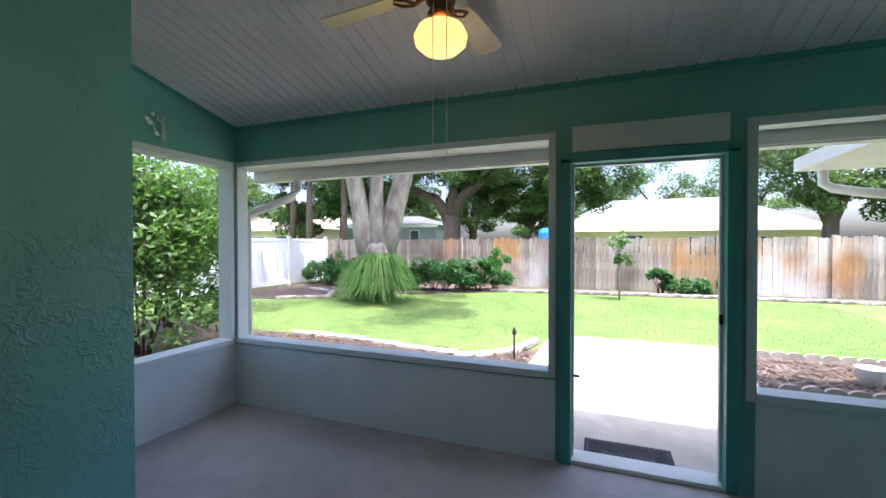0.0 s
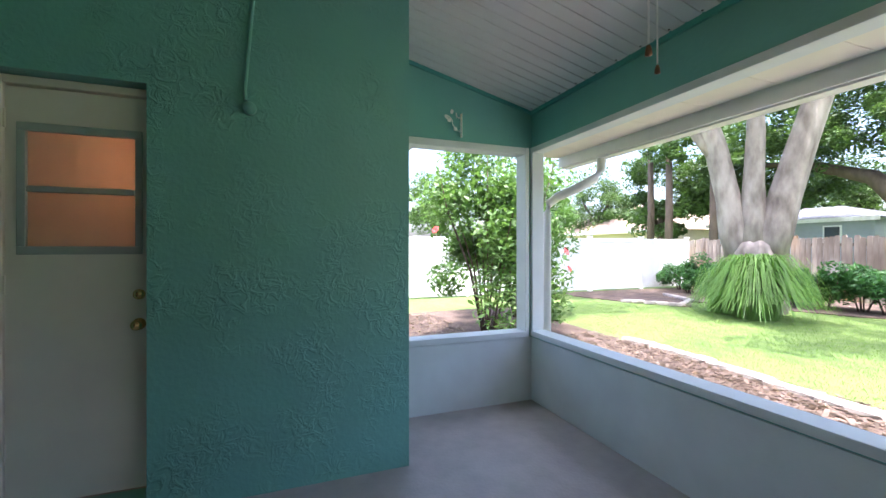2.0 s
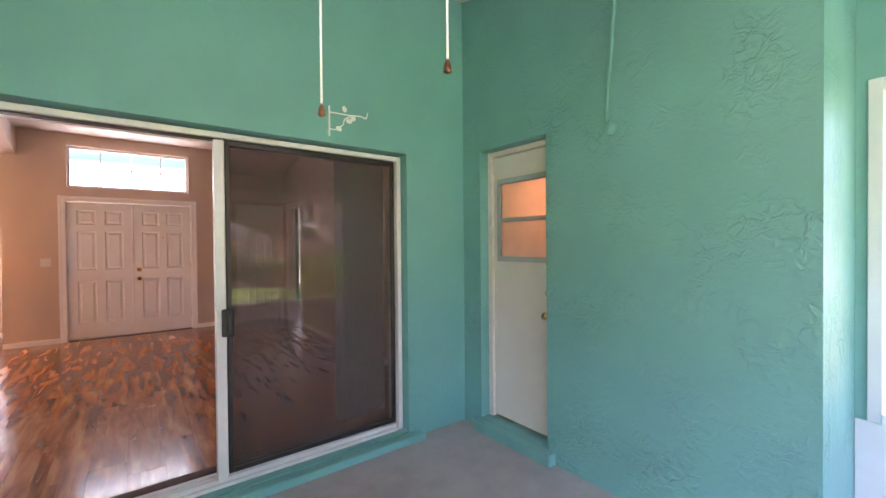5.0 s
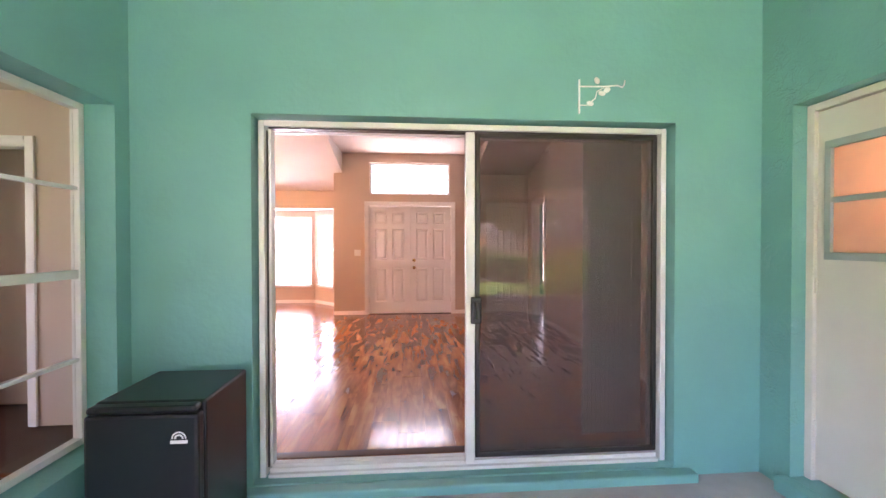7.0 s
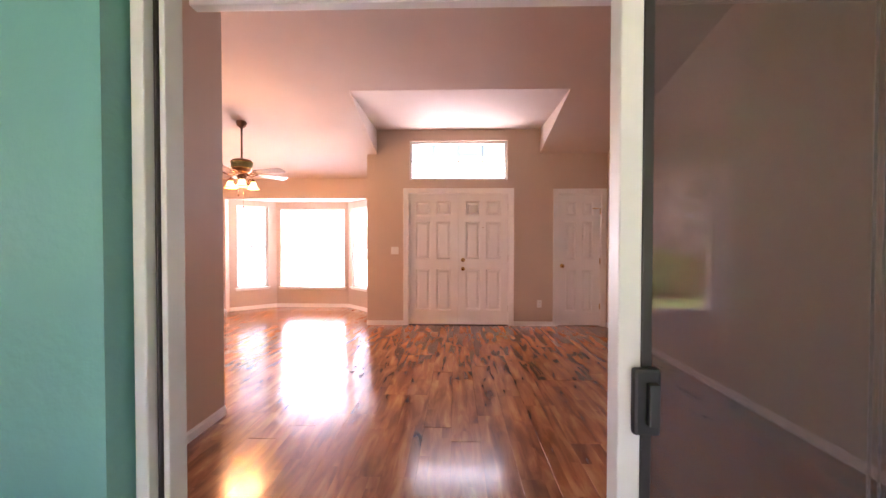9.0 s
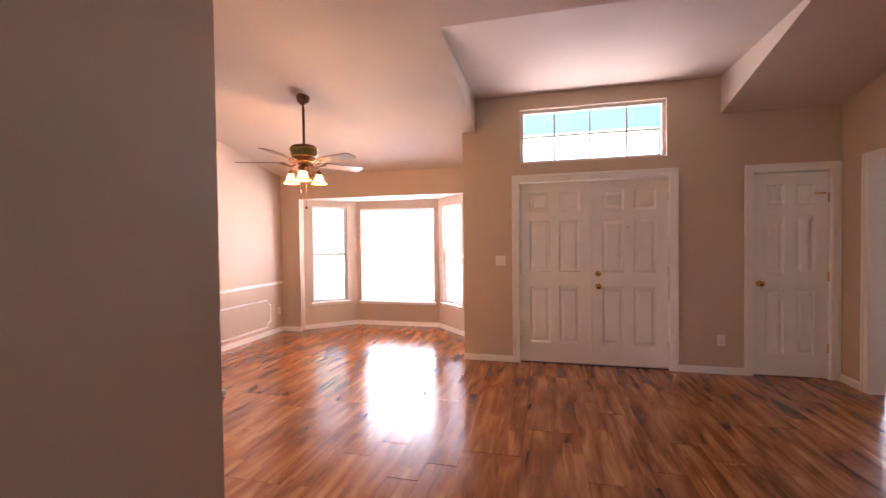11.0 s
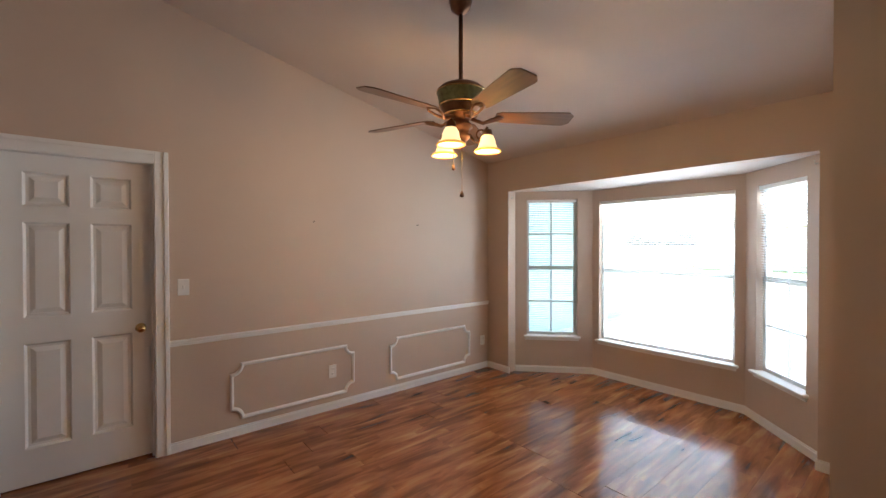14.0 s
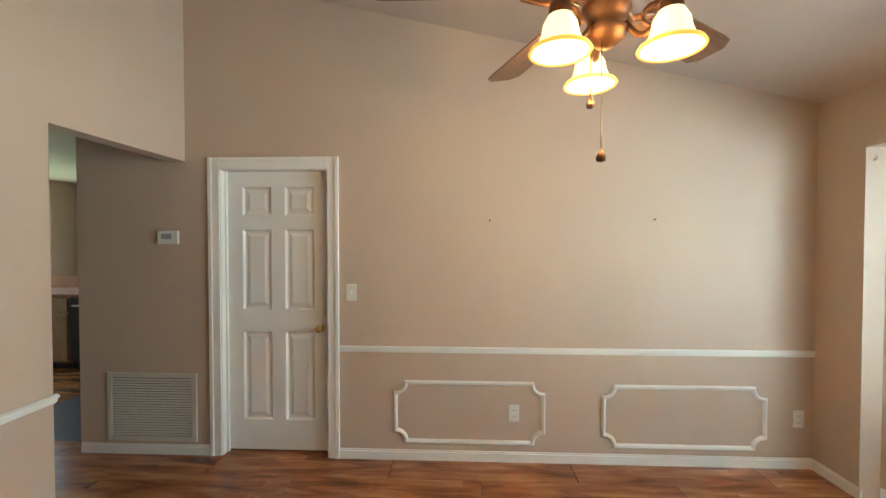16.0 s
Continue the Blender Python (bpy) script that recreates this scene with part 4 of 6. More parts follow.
# dining fan with three shades
fx, fy = 2.87, -4.79
fan = ceiling_fan("ceiling_fan_dining", fx, fy, slope_in(fy), 2.265, "bronze ceiling fan with five walnut blades and three lit shades", False)
for i in range(3):
    a = radians(i * 120 - 2.6)
    c, s = math.cos(a), math.sin(a)
    bm = bmesh.new()
    pts = []
    for k in range(14):
        q = k / 13
        r = 0.05 + 0.107 * q
        z = 2.11 - 0.045 * math.sin(q * math.pi * 1.25) + 0.035 * max(0, q - 0.6)
        pts.append((c * r, s * r, z))
    tube(bm, pts, 0.008, 8)
    cur = [(c * (0.12 + 0.028 * math.cos(w)), s * (0.12 + 0.028 * math.cos(w)), 2.11 + 0.028 * math.sin(w)) for w in [j * 0.5 for j in range(11)]]
    tube(bm, cur, 0.006, 8)
    lathe(bm, [(0, 0.03), (0.026, 0.028), (0.03, 0.0), (0.022, -0.02), (0, -0.02)], c * 0.157, s * 0.157, 2.11, 14)
    arm = part("lamp_arm", bm, BRONZE, fan)
    bm = bmesh.new()
    lathe(bm, [(0.018, 0.0), (0.031, -0.005), (0.043, -0.027), (0.048, -0.054), (0.057, -0.077), (0.074, -0.09), (0.078, -0.098), (0.073, -0.096), (0.053, -0.077), (0.044, -0.05), (0.028, -0.009)], c * 0.157, s * 0.157, 2.11, 28)
    shade = part("shade", bm, SHADE, arm, "glowing alabaster glass bell shade")
    shade.visible_shadow = False
    bm = bmesh.new()
    lathe(bm, [(0.066, -0.083), (0.075, -0.088), (0.0805, -0.097), (0.0785, -0.101), (0.072, -0.0985)], c * 0.157, s * 0.157, 2.11, 28)
    part("rim", bm, SHADE_RIM, arm, "amber glass rim").visible_shadow = False
    bulb = bpy.data.lights.new("fan_bulb", 'POINT')
    bulb.energy, bulb.color, bulb.shadow_soft_size = 1.1, (1.0, 0.55, 0.22), 0.025
    new("fan_bulb", bulb).location = (fx + c * 0.157, fy + s * 0.157, 2.05)
for dx, dy, zt, rr in ((-0.03, 0.02, 1.74, 0.014), (0.03, 0.03, 1.90, 0.012)):
    bm = bmesh.new()
    tube(bm, [(dx, dy, 2.06), (dx, dy, zt + 0.03)], 0.0018, 6)
    part("pull_chain", bm, BRASS, fan, "fine brass pull chain")
    bm = bmesh.new()
    lathe(bm, [(0, 0.036), (0.004, 0.034), (rr, 0.014), (rr * 0.9, 0.004), (0, 0)], dx, dy, zt, 12)
    part("pull_knob", bm, BRONZE, fan, "dark wooden pull knob")

# compact refrigerator
fr = thing("compact_refrigerator", pose(1.055, 0.0, FLOOR_P), "black compact refrigerator with a round badge against the wall", "refrigerator")
one_box("body", (-0.2, -0.27, 0.02, 0.25, 0.17, 0.745), FRIDGE, fr, 0.012)
fd = one_box("door", (-0.2, 0.178, 0.03, 0.25, 0.235, 0.71), FRIDGE, fr, 0.014)
one_box("handle_lip", (-0.19, 0.176, 0.715, 0.24, 0.236, 0.745), FRIDGE, fr, 0.012)
bm = bmesh.new()
for ra, rb, h in ((0.030, 0.024, 1.0), (0.019, 0.012, 1.0)):
    n = 20
    o = [bm.verts.new((ra * math.cos(k * math.pi / n), 0, ra * math.sin(k * math.pi / n))) for k in range(n + 1)]
    q = [bm.verts.new((rb * math.cos(k * math.pi / n), 0, rb * math.sin(k * math.pi / n))) for k in range(n + 1)]
    for k in range(n):
        bm.faces.new((o[k], o[k + 1], q[k + 1], q[k]))
box(bm, -0.034, -0.001, -0.02, 0.034, 0.0, -0.006)
part("badge", bm, PLASTIC, fd, "white half-round badge", pose(-0.125, 0.2365, 0.61))
for x in (-0.17, 0.2):
    for y in (-0.24, 0.14):
        one_box("foot", (x - 0.015, y - 0.015, 0.0, x + 0.015, y + 0.015, 0.025), BLACK, fr)


# ---- windows ----
def sash_window(name, m, u0, u1, z0, z1, cols, rows, label, blinds=0.0, sill=True, frame_mat=ALU, meet=False):
    """A framed window in a wall hole: local x along the wall, the room at +y."""
    t = thing(name, m, label, "window", "", "structure")
    f = 0.035
    yb, ya = -0.10, -0.055
    one_box("frame_side", (u0, yb, z0, u0 + f, ya, z1), frame_mat, t, 0.003)
    one_box("frame_side", (u1 - f, yb, z0, u1, ya, z1), frame_mat, t, 0.003)
    one_box("frame_head", (u0 + f, yb, z1 - f, u1 - f, ya, z1), frame_mat, t, 0.003)
    one_box("frame_foot", (u0 + f, yb, z0, u1 - f, ya, z0 + f), frame_mat, t, 0.003)
    for c in range(1, cols):
        x = u0 + (u1 - u0) * c / cols
        one_box("muntin", (x - 0.009, yb + 0.012, z0 + f, x + 0.009, ya - 0.012, z1 - f), frame_mat, t)
    for r in range(1, rows):
        z = z0 + (z1 - z0) * r / rows
        h = 0.022 if meet and r * 2 == rows else 0.009
        one_box("meeting_rail" if h > 0.01 else "muntin", (u0 + f, yb + 0.008, z - h, u1 - f, ya - 0.008, z + h), frame_mat, t)
    p = one_box("pane", (u0 + f, -0.085, z0 + f, u1 - f, -0.081, z1 - f), GLASS, t)
    p.visible_shadow = False
    if sill:
        one_box("sill", (u0 - 0.03, -0.06, z0 - 0.02, u1 + 0.03, 0.045, z0 + 0.004), WHITE, t, 0.006)
        one_box("apron", (u0 - 0.015, 0.0, z0 - 0.05, u1 + 0.015, 0.014, z0 - 0.02), WHITE, t, 0.003)
    if blinds:
        bm = bmesh.new()
        vs = [bm.verts.new((x, y, dz)) for x in (u0 + 0.012, u1 - 0.012) for y, dz in ((-0.042, -0.004), (-0.03, 0.0015), (-0.018, 0.004))]
        bm.faces.new((vs[0], vs[1], vs[4], vs[3]))
        bm.faces.new((vs[1], vs[2], vs[5], vs[4]))
        slat = mesh_of(bm, "slat", BLIND_WHITE)
        for k in range(int((z1 - z0 - 0.08) * blinds / 0.021)):
            o = new("slat", slat)
            o.parent = t
            o.location = (0, 0, z1 - 0.05 - k * 0.021)
        one_box("headrail", (u0 + 0.008, -0.045, z1 - 0.035, u1 - 0.008, -0.012, z1 - 0.002), WHITE, t, 0.003)
    return t


BLIND_WHITE = material("white_blind_slat", (0.84, 0.85, 0.85), 0.5, vary=0.02)
for i in range(3):
    mm, L = bay_mats[i]
    u0, u1, z0, z1 = bay_holes[i]
    flip = mm @ pose(L, 0, 0, 0, 0, 180)
    sash_window(f"window_bay_{i + 1}", flip, L - u1, L - u0, z0, z1, (2, 1, 2)[i], (4, 2, 4)[i], ("white sash window in the bay with blinds", "wide white bay window with lowered blinds", "white sash window in the bay with half-drawn blinds")[i], (1.0, 1.0, 1.0)[i], meet=True)
sash_window("window_transom", pose(0, -5.787, 0), -0.755, 0.755, 2.26, 2.862, 4, 2, "white transom window of eight panes", 0, False)
sash_window("window_nook", pose(1.505, 0, 0, 0, 0, 90) @ pose(0, -0.09, 0), -0.255, 1.495, 0.305, 2.045, 1, 4, "white aluminium window into the breakfast nook", 0, False, meet=True)
# frame of the unseen window added to light the kitchen
sash_window("added_window_kitchen", along_y(8.2) @ pose(0, 0.0, 0), -0.35, 0.75, 1.0, 2.0, 2, 2, "unseen white window added to let light into the kitchen", 0, True)
sash_window("window_bedroom", pose(0, -7.90, 0), -5.05, -3.25, 0.36, 2.40, 3, 4, "white bedroom window with blinds", 0.5, True, meet=True)


# ---- panelled doors ----
def panel_door(parent, w, h, m, name="slab", mat=DOOR_WHITE):
    """Six-panel door leaf, hinge at local x = 0, front face at y = 0."""
    st, mid = 0.115, 0.10
    rails = [(0.0, 0.22), (0.86, 1.02), (1.60, 1.70), (h - 0.115, h)]
    cols = ((st, w / 2 - mid / 2), (w / 2 + mid / 2, w - st))
    us = [0.0, *cols[0], *cols[1], w]
    zs = [z for q in rails for z in q]
    bm = bmesh.new()
    grid = [[bm.verts.new((u, 0.0, z)) for z in zs] for u in us]
    for i in range(5):
        for k in range(7):
            ring = [grid[i][k], grid[i + 1][k], grid[i + 1][k + 1], grid[i][k + 1]]
            if i % 2 and k % 2:
                low = [bm.verts.new((v.co.x, -0.020, v.co.z)) for v in ring]
                for j in range(4):
                    bm.faces.new((ring[j], ring[(j + 1) % 4], low[(j + 1) % 4], low[j]))
                bm.faces.new(low)
            else:
                bm.faces.new(ring)
    rim = [grid[i][0] for i in range(6)] + [grid[5][k] for k in range(1, 8)] + [grid[i][7] for i in range(4, -1, -1)] + [grid[0][k] for k in range(6, 0, -1)]
    back = [bm.verts.new((v.co.x, -0.04, v.co.z)) for v in rim]
    for j in range(len(rim)):
        q = (j + 1) % len(rim)
        bm.faces.new((rim[j], rim[q], back[q], back[j]))
    bm.faces.new(back[::-1])
    leaf = part(name, bm, mat, parent, "", m)
    for (a0, a1), (b0, b1) in zip(rails, rails[1:]):
        for c0, c1 in cols:
            bm = bmesh.new()
            x0, x1, z0, z1 = c0 + 0.004, c1 - 0.004, a1 + 0.004, b0 - 0.004
            loops = []
            for d, y in ((-0.004, -0.0008), (0.008, -0.017), (0.022, -0.0175), (0.048, -0.006)):
                loops.append([bm.verts.new((x, y, z)) for x, z in ((x0 + d, z0 + d), (x1 - d, z0 + d), (x1 - d, z1 - d), (x0 + d, z1 - d))])
            for l0, l1 in zip(loops, loops[1:]):
                for k in range(4):
                    bm.faces.new((l0[k], l0[(k + 1) % 4], l1[(k + 1) % 4], l1[k]))
            bm.faces.new(loops[-1])
            part("panel", bm, mat, leaf)
    return leaf


def casing(parent, u0, u1, h, w=0.07, mat=WHITE):
    """Stepped door casing round an opening, local room side at +y."""
    for a, b in ((u0 - w, u0 + 0.006), (u1 - 0.006, u1 + w)):
        bm = bmesh.new()
        box(bm, a, 0.0, 0.0, b, 0.012, h + w, 0.003)
        o = (a, a + 0.028) if a < u0 else (b - 0.028, b)
        box(bm, o[0], 0.0121, 0.0, o[1], 0.020, h + w, 0.003)
        part("casing", bm, mat, parent)
    bm = bmesh.new()
    box(bm, u0 + 0.006, 0.0, h - 0.006, u1 - 0.006, 0.0118, h + w, 0.003)
    box(bm, u0 + 0.006, 0.0121, h + w - 0.028, u1 - 0.006, 0.0198, h + w, 0.003)
    part("casing", bm, mat, parent)
    for a, b in ((u0 - 0.002, u0 + 0.012), (u1 - 0.012, u1 + 0.002)):
        one_box("jamb", (a, -0.12, 0.0, b, 0.002, h), mat, parent)
    one_box("jamb", (u0 + 0.012, -0.12, h - 0.012, u1 - 0.012, 0.002, h + 0.002), mat, parent)


FRONT = pose(0, -5.787, 0)
d1 = thing("door_entry", FRONT, "white double entry doors with raised panels, shut", "door", "", "structure")
casing(d1, -0.79, 0.782, 2.06)
la = panel_door(d1, 0.772, 2.03, pose(-0.776, -0.035, 0.014))
lb = panel_door(d1, 0.772, 2.03, pose(0.0, -0.035, 0.014))
one_box("threshold", (-0.78, -0.10, 0.0, 0.77, -0.02, 0.012), DARK_ALU, d1, 0, "dark threshold")
one_box("astragal", (-0.012, -0.034, 0.014, 0.010, -0.027, 2.04), DOOR_WHITE, d1, 0.003)
knob(la, pose(0.70, 0, 0.865, -90))
bm = bmesh.new()
lathe(bm, [(0, 0), (0.032, 0), (0.03, 0.010), (0.014, 0.014), (0.012, 0.03), (0, 0.032)], seg=16)
part("deadbolt", bm, BRASS, la, "brass deadbolt", pose(0.70, 0, 1.005, -90))
bm = bmesh.new()
lathe(bm, [(0, 0), (0.008, 0), (0.006, 0.004), (0, 0.005)], seg=10)
part("peephole", bm, BRASS, la, "small brass peephole", pose(0.386, 0, 1.51, -90))
for leaf, x in ((la, 0.0), (lb, 0.772)):
    for z in (0.2, 1.0, 1.78):
        one_box("hinge", (x - 0.008, -0.002, z, x + 0.008, 0.006, z + 0.09), GALV, leaf)
d2 = thing("door_closet", FRONT, "white panelled closet door, shut", "door", "", "structure")
casing(d2, -2.20, -1.53, 2.05)
lc = panel_door(d2, 0.645, 2.02, pose(-2.187, -0.02, 0.012))
knob(lc, pose(0.585, 0, 0.92, -90))
for z in (0.25, 0.95, 1.72):
    one_box("hinge", (-0.006, -0.002, z, 0.012, 0.008, z + 0.09), BRASS, lc, 0, "brass hinge")
one_box("hook", (0.03, 0.0, 1.80, 0.12, 0.006, 1.815), BRASS, lc, 0, "small brass over-door hook")
d3 = thing("door_dining", along_y(4.55), "white six-panel interior door, shut", "door", "", "structure")
casing(d3, -3.475, -2.695, 2.04, 0.075)
ld = panel_door(d3, 0.752, 2.02, pose(-3.461, -0.07, 0.012))
knob(ld, pose(0.07, 0, 0.89, -90))
one_box("stop", (-3.463, -0.068, 0.0, -3.451, -0.045, 2.028), WHITE, d3)
one_box("stop", (-2.719, -0.068, 0.0, -2.707, -0.045, 2.028), WHITE, d3)
d5 = thing("door_frame_pantry", pose(0, -1.2, 0), "white casing of the pantry doorway", "door frame", "", "structure")
casing(d5, 2.75, 3.45, 2.05, 0.06)
d4 = thing("door_frame_bedroom", pose(-2.275, 0, 0, 0, 0, -90), "white casing of the open bedroom doorway", "door frame", "", "structure")
casing(d4, 4.80, 5.44, 2.06)


# ---- baseboards, chair rail, wainscot mouldings ----
def board(name, m, u0, u1, z0=0.0, h=0.072, d=0.013, label="white painted baseboard", cat="baseboard"):
    bm = bmesh.new()
    box(bm, u0, 0.0, z0, u1, d, z0 + h * 0.82, 0.002)
    box(bm, u0, 0.0, z0 + h * 0.82, u1, d * 0.6, z0 + h, 0.002)
    ob = part(name, bm, WHITE, None, "", m)
    return tagged(ob, label, cat, "", "structure")


DY = along_y(4.55)
board("baseboard_1", DY, -6.75, -3.55)
board("baseboard_2", DY, -2.62, -1.66)
board("baseboard_3", FRONT, 0.853, 1.418)
board("baseboard_4", FRONT, -1.46, -0.862)
for i in range(3):
    mm, L = bay_mats[i]
    board(f"baseboard_bay_{i + 1}", mm @ pose(L, 0, 0, 0, 0, 180), 0.0, L)
board("baseboard_5", pose(0, -6.755, 0), 4.205, 4.545)
board("baseboard_6", pose(0, -6.755, 0), 1.42, 1.60)
board("baseboard_7", pose(1.418, 0, 0, 0, 0, -90), 5.80, 6.75)
board("baseboard_8", pose(-2.275, 0, 0, 0, 0, -90), 0.6, 4.73)
board("baseboard_9", pose(-2.275, 0, 0, 0, 0, -90), 5.51, 5.787)
board("baseboard_10", along_y(1.78), -2.45, -0.60)
board("baseboard_11", pose(0, -2.45, 0, 0, 0, 180), -3.59, -1.78)
board("baseboard_12", pose(0, -7.90, 0), -5.8, -2.45)


def chair_rail(name, m, u0, u1):
    bm = bmesh.new()
    for z0, z1, d in ((0.752, 0.760, 0.006), (0.760, 0.774, 0.013), (0.774, 0.778, 0.009), (0.778, 0.792, 0.024), (0.792, 0.797, 0.017)):
        box(bm, u0, 0.0, z0, u1, d, z1, 0.002)
    return tagged(part(name, bm, WHITE, None, "", m), "white moulded chair rail", "chair rail", "", "structure")


chair_rail("chair_rail_1", DY, -6.755, -3.55)
chair_rail("chair_rail_2", pose(0, -2.45, 0, 0, 0, 180), -3.60, -1.78)


def wainscot_frame(m, u0, u1, z0, z1):
    r = 0.075
    pts = []
    for cx, cz, a0, sx, sz in ((u0, z0, 90, 1, 1), (u1, z0, 180, -1, 1), (u1, z1, 270, -1, -1), (u0, z1, 0, 1, -1)):
        c = [(cx + r * math.cos(radians(a0 - k * 15)), cz + r * math.sin(radians(a0 - k * 15))) for k in range(7)]
        pts += c
    n = len(pts)
    bm = bmesh.new()
    prof = ((-0.015, 0.0), (-0.014, 0.010), (-0.005, 0.019), (0.006, 0.015), (0.013, 0.008), (0.015, 0.0))
    rings = []
    for i in range(n):
        p0, p1, p2 = Vector(pts[i - 1]), Vector(pts[i]), Vector(pts[(i + 1) % n])
        ta, tb = (p1 - p0).normalized(), (p2 - p1).normalized()
        na, nb = Vector((-ta.y, ta.x)), Vector((-tb.y, tb.x))
        nn = (na + nb)
        nn = nn / max(0.35, nn.dot(na)) if nn.length > 1e-4 else na
        rings.append([bm.verts.new((p1.x + nn.x * o, y, p1.y + nn.y * o)) for o, y in prof])
    for i in range(n):
        a, b = rings[i], rings[(i + 1) % n]
        for k in range(len(prof) - 1):
            bm.faces.new((a[k], a[k + 1], b[k + 1], b[k]))
    ob = part("wainscot_frame", bm, WHITE, None, "", m)
    return tagged(ob, "white scalloped wainscot moulding frame on the dining wall", "wall moulding", "wainscot frames")


wainscot_frame(DY, -4.965, -3.945, 0.135, 0.545)
wainscot_frame(DY, -6.44, -5.375, 0.13, 0.535)


# ---- switches, sockets, thermostat, vent ----
def plate(name, m, label, category, gangs=1, kind="switch"):
    t = thing(name, m, label, category)
    w = 0.036 + 0.023 * (gangs - 1)
    one_box("cover", (-w, 0, -0.058, w, 0.006, 0.058), PLASTIC, t, 0.003)
    for g in range(gangs):
        x = (g - (gangs - 1) / 2) * 0.046
        if kind == "switch":
            one_box("toggle", (x - 0.006, 0.006, -0.012, x + 0.006, 0.018, 0.014), PLASTIC, t, 0.002)
        else:
            for z in (-0.022, 0.022):
                o = one_box("receptacle", (x - 0.015, 0.0062, z - 0.014, x + 0.015, 0.008, z + 0.014), PLASTIC, t, 0.003)
                one_box("slot", (x - 0.007, 0.0081, z - 0.005, x - 0.005, 0.0086, z + 0.006), BLACK, o)
                one_box("slot", (x + 0.005, 0.0081, z - 0.005, x + 0.007, 0.0086, z + 0.006), BLACK, o)
    return t


plate("light_switch", DY @ pose(-3.635, 0, 1.17), "white light switch beside the dining door", "light switch")
plate("light_switch", FRONT @ pose(0.985, 0, 1.165), "white double light switch beside the entry doors", "light switch", 2)
plate("wall_socket", DY @ pose(-4.765, 0, 0.34), "white wall socket inside the wainscot frame", "socket", 1, "socket")
plate("wall_socket", DY @ pose(-6.66, 0, 0.335), "white wall socket in the dining corner", "socket", 1, "socket")
plate("wall_socket", FRONT @ pose(-1.255, 0, 0.345), "white wall socket beside the closet", "socket", 1, "socket")
th = thing("thermostat", DY @ pose(-2.33, 0, 1.555), "white thermostat with a small grey display", "thermostat")
one_box("case", (-0.075, 0, -0.048, 0.075, 0.022, 0.048), PLASTIC, th, 0.006)
one_box("display", (-0.03, 0.022, -0.012, 0.045, 0.0235, 0.026), SIDING, th, 0, "grey display")
vt = thing("return_air_vent", DY, "white louvred return air vent low on the wall", "vent")
va, vbx, vz0, vz1 = -2.52, -1.86, 0.095, 0.585
for d in ((va, 0, vz0, va + 0.035, 0.012, vz1), (vbx - 0.035, 0, vz0, vbx, 0.012, vz1), (va + 0.035, 0, vz0, vbx - 0.035, 0.012, vz0 + 0.035), (va + 0.035, 0, vz1 - 0.035, vbx - 0.035, 0.012, vz1)):
    one_box("frame_bar", d, GALV, vt, 0.002)
# black sheet stands in for the duct's shade between the louvres
one_box("backing", (va + 0.03, 0.0005, vz0 + 0.03, vbx - 0.03, 0.002, vz1 - 0.03), BLACK, vt, 0, "black sheet standing in for the shade behind the louvres")
bm = bmesh.new()
vs = [bm.verts.new(p) for p in ((va + 0.035, 0.003, 0.009), (vbx - 0.035, 0.003, 0.009), (vbx - 0.035, 0.012, -0.003), (va + 0.035, 0.012, -0.003))]
bm.faces.new(vs)
lou = mesh_of(bm, "louvre", GALV)
for k in range(22):
    o = new("louvre", lou)
    o.parent = vt
    o.location = (0, 0, vz0 + 0.045 + k * 0.0188)
smoke = thing("smoke_detector", pose(-2.275, -4.60, 2.865, 0, 90), "white round smoke detector high on the wall", "smoke detector")
bm = bmesh.new()
lathe(bm, [(0, 0.04), (0.05, 0.038), (0.065, 0.025), (0.068, 0.0), (0, 0)], seg=24)
part("case", bm, PLASTIC, smoke)
for y, z in ((-4.596, 1.667), (-5.70, 1.67)):
    bm = bmesh.new()
    tube(bm, [(4.55, y, z), (4.525, y, z + 0.006)], 0.004, 8)
    tagged(part("picture_nail", bm, BLACK), "small dark picture nail in the beige wall", "nail", "picture nails")
for x, y in ((4.215, -6.79), (1.60, -6.79)):
    bm = bmesh.new()
    tube(bm, [(x, y, 2.0), (x - 0.02 if x > 3 else x + 0.02, y, 2.0), (x - 0.02 if x > 3 else x + 0.02, y, 2.02)], 0.006, 8)
    tagged(part("curtain_hook", bm, GALV), "small metal curtain hook at the bay", "hook", "curtain hooks")

# ---- kitchen beyond the opening ----
def base_cabinet(y0, y1):
    t = thing("base_cabinet", pose(6.35, 0, 0), "oak base cabinet with a panelled door in the kitchen", "cabinet", "kitchen base cabinets")
    one_box("body", (0.0, y0 + 0.003, 0.09, 0.6, y1 - 0.003, 0.86), CABINET, t)
    one_box("plinth", (0.06, y0 + 0.003, 0.0, 0.58, y1 - 0.003, 0.09), BLACK, t)
    d = one_box("door", (-0.02, y0 + 0.015, 0.12, 0.0, y1 - 0.015, 0.66), CABINET, t, 0.004)
    one_box("drawer", (-0.02, y0 + 0.015, 0.69, 0.0, y1 - 0.015, 0.84), CABINET, t, 0.004)
    one_box("knob", (-0.035, y0 + 0.05, 0.60, -0.02, y0 + 0.07, 0.62), BRASS, d, 0.003)


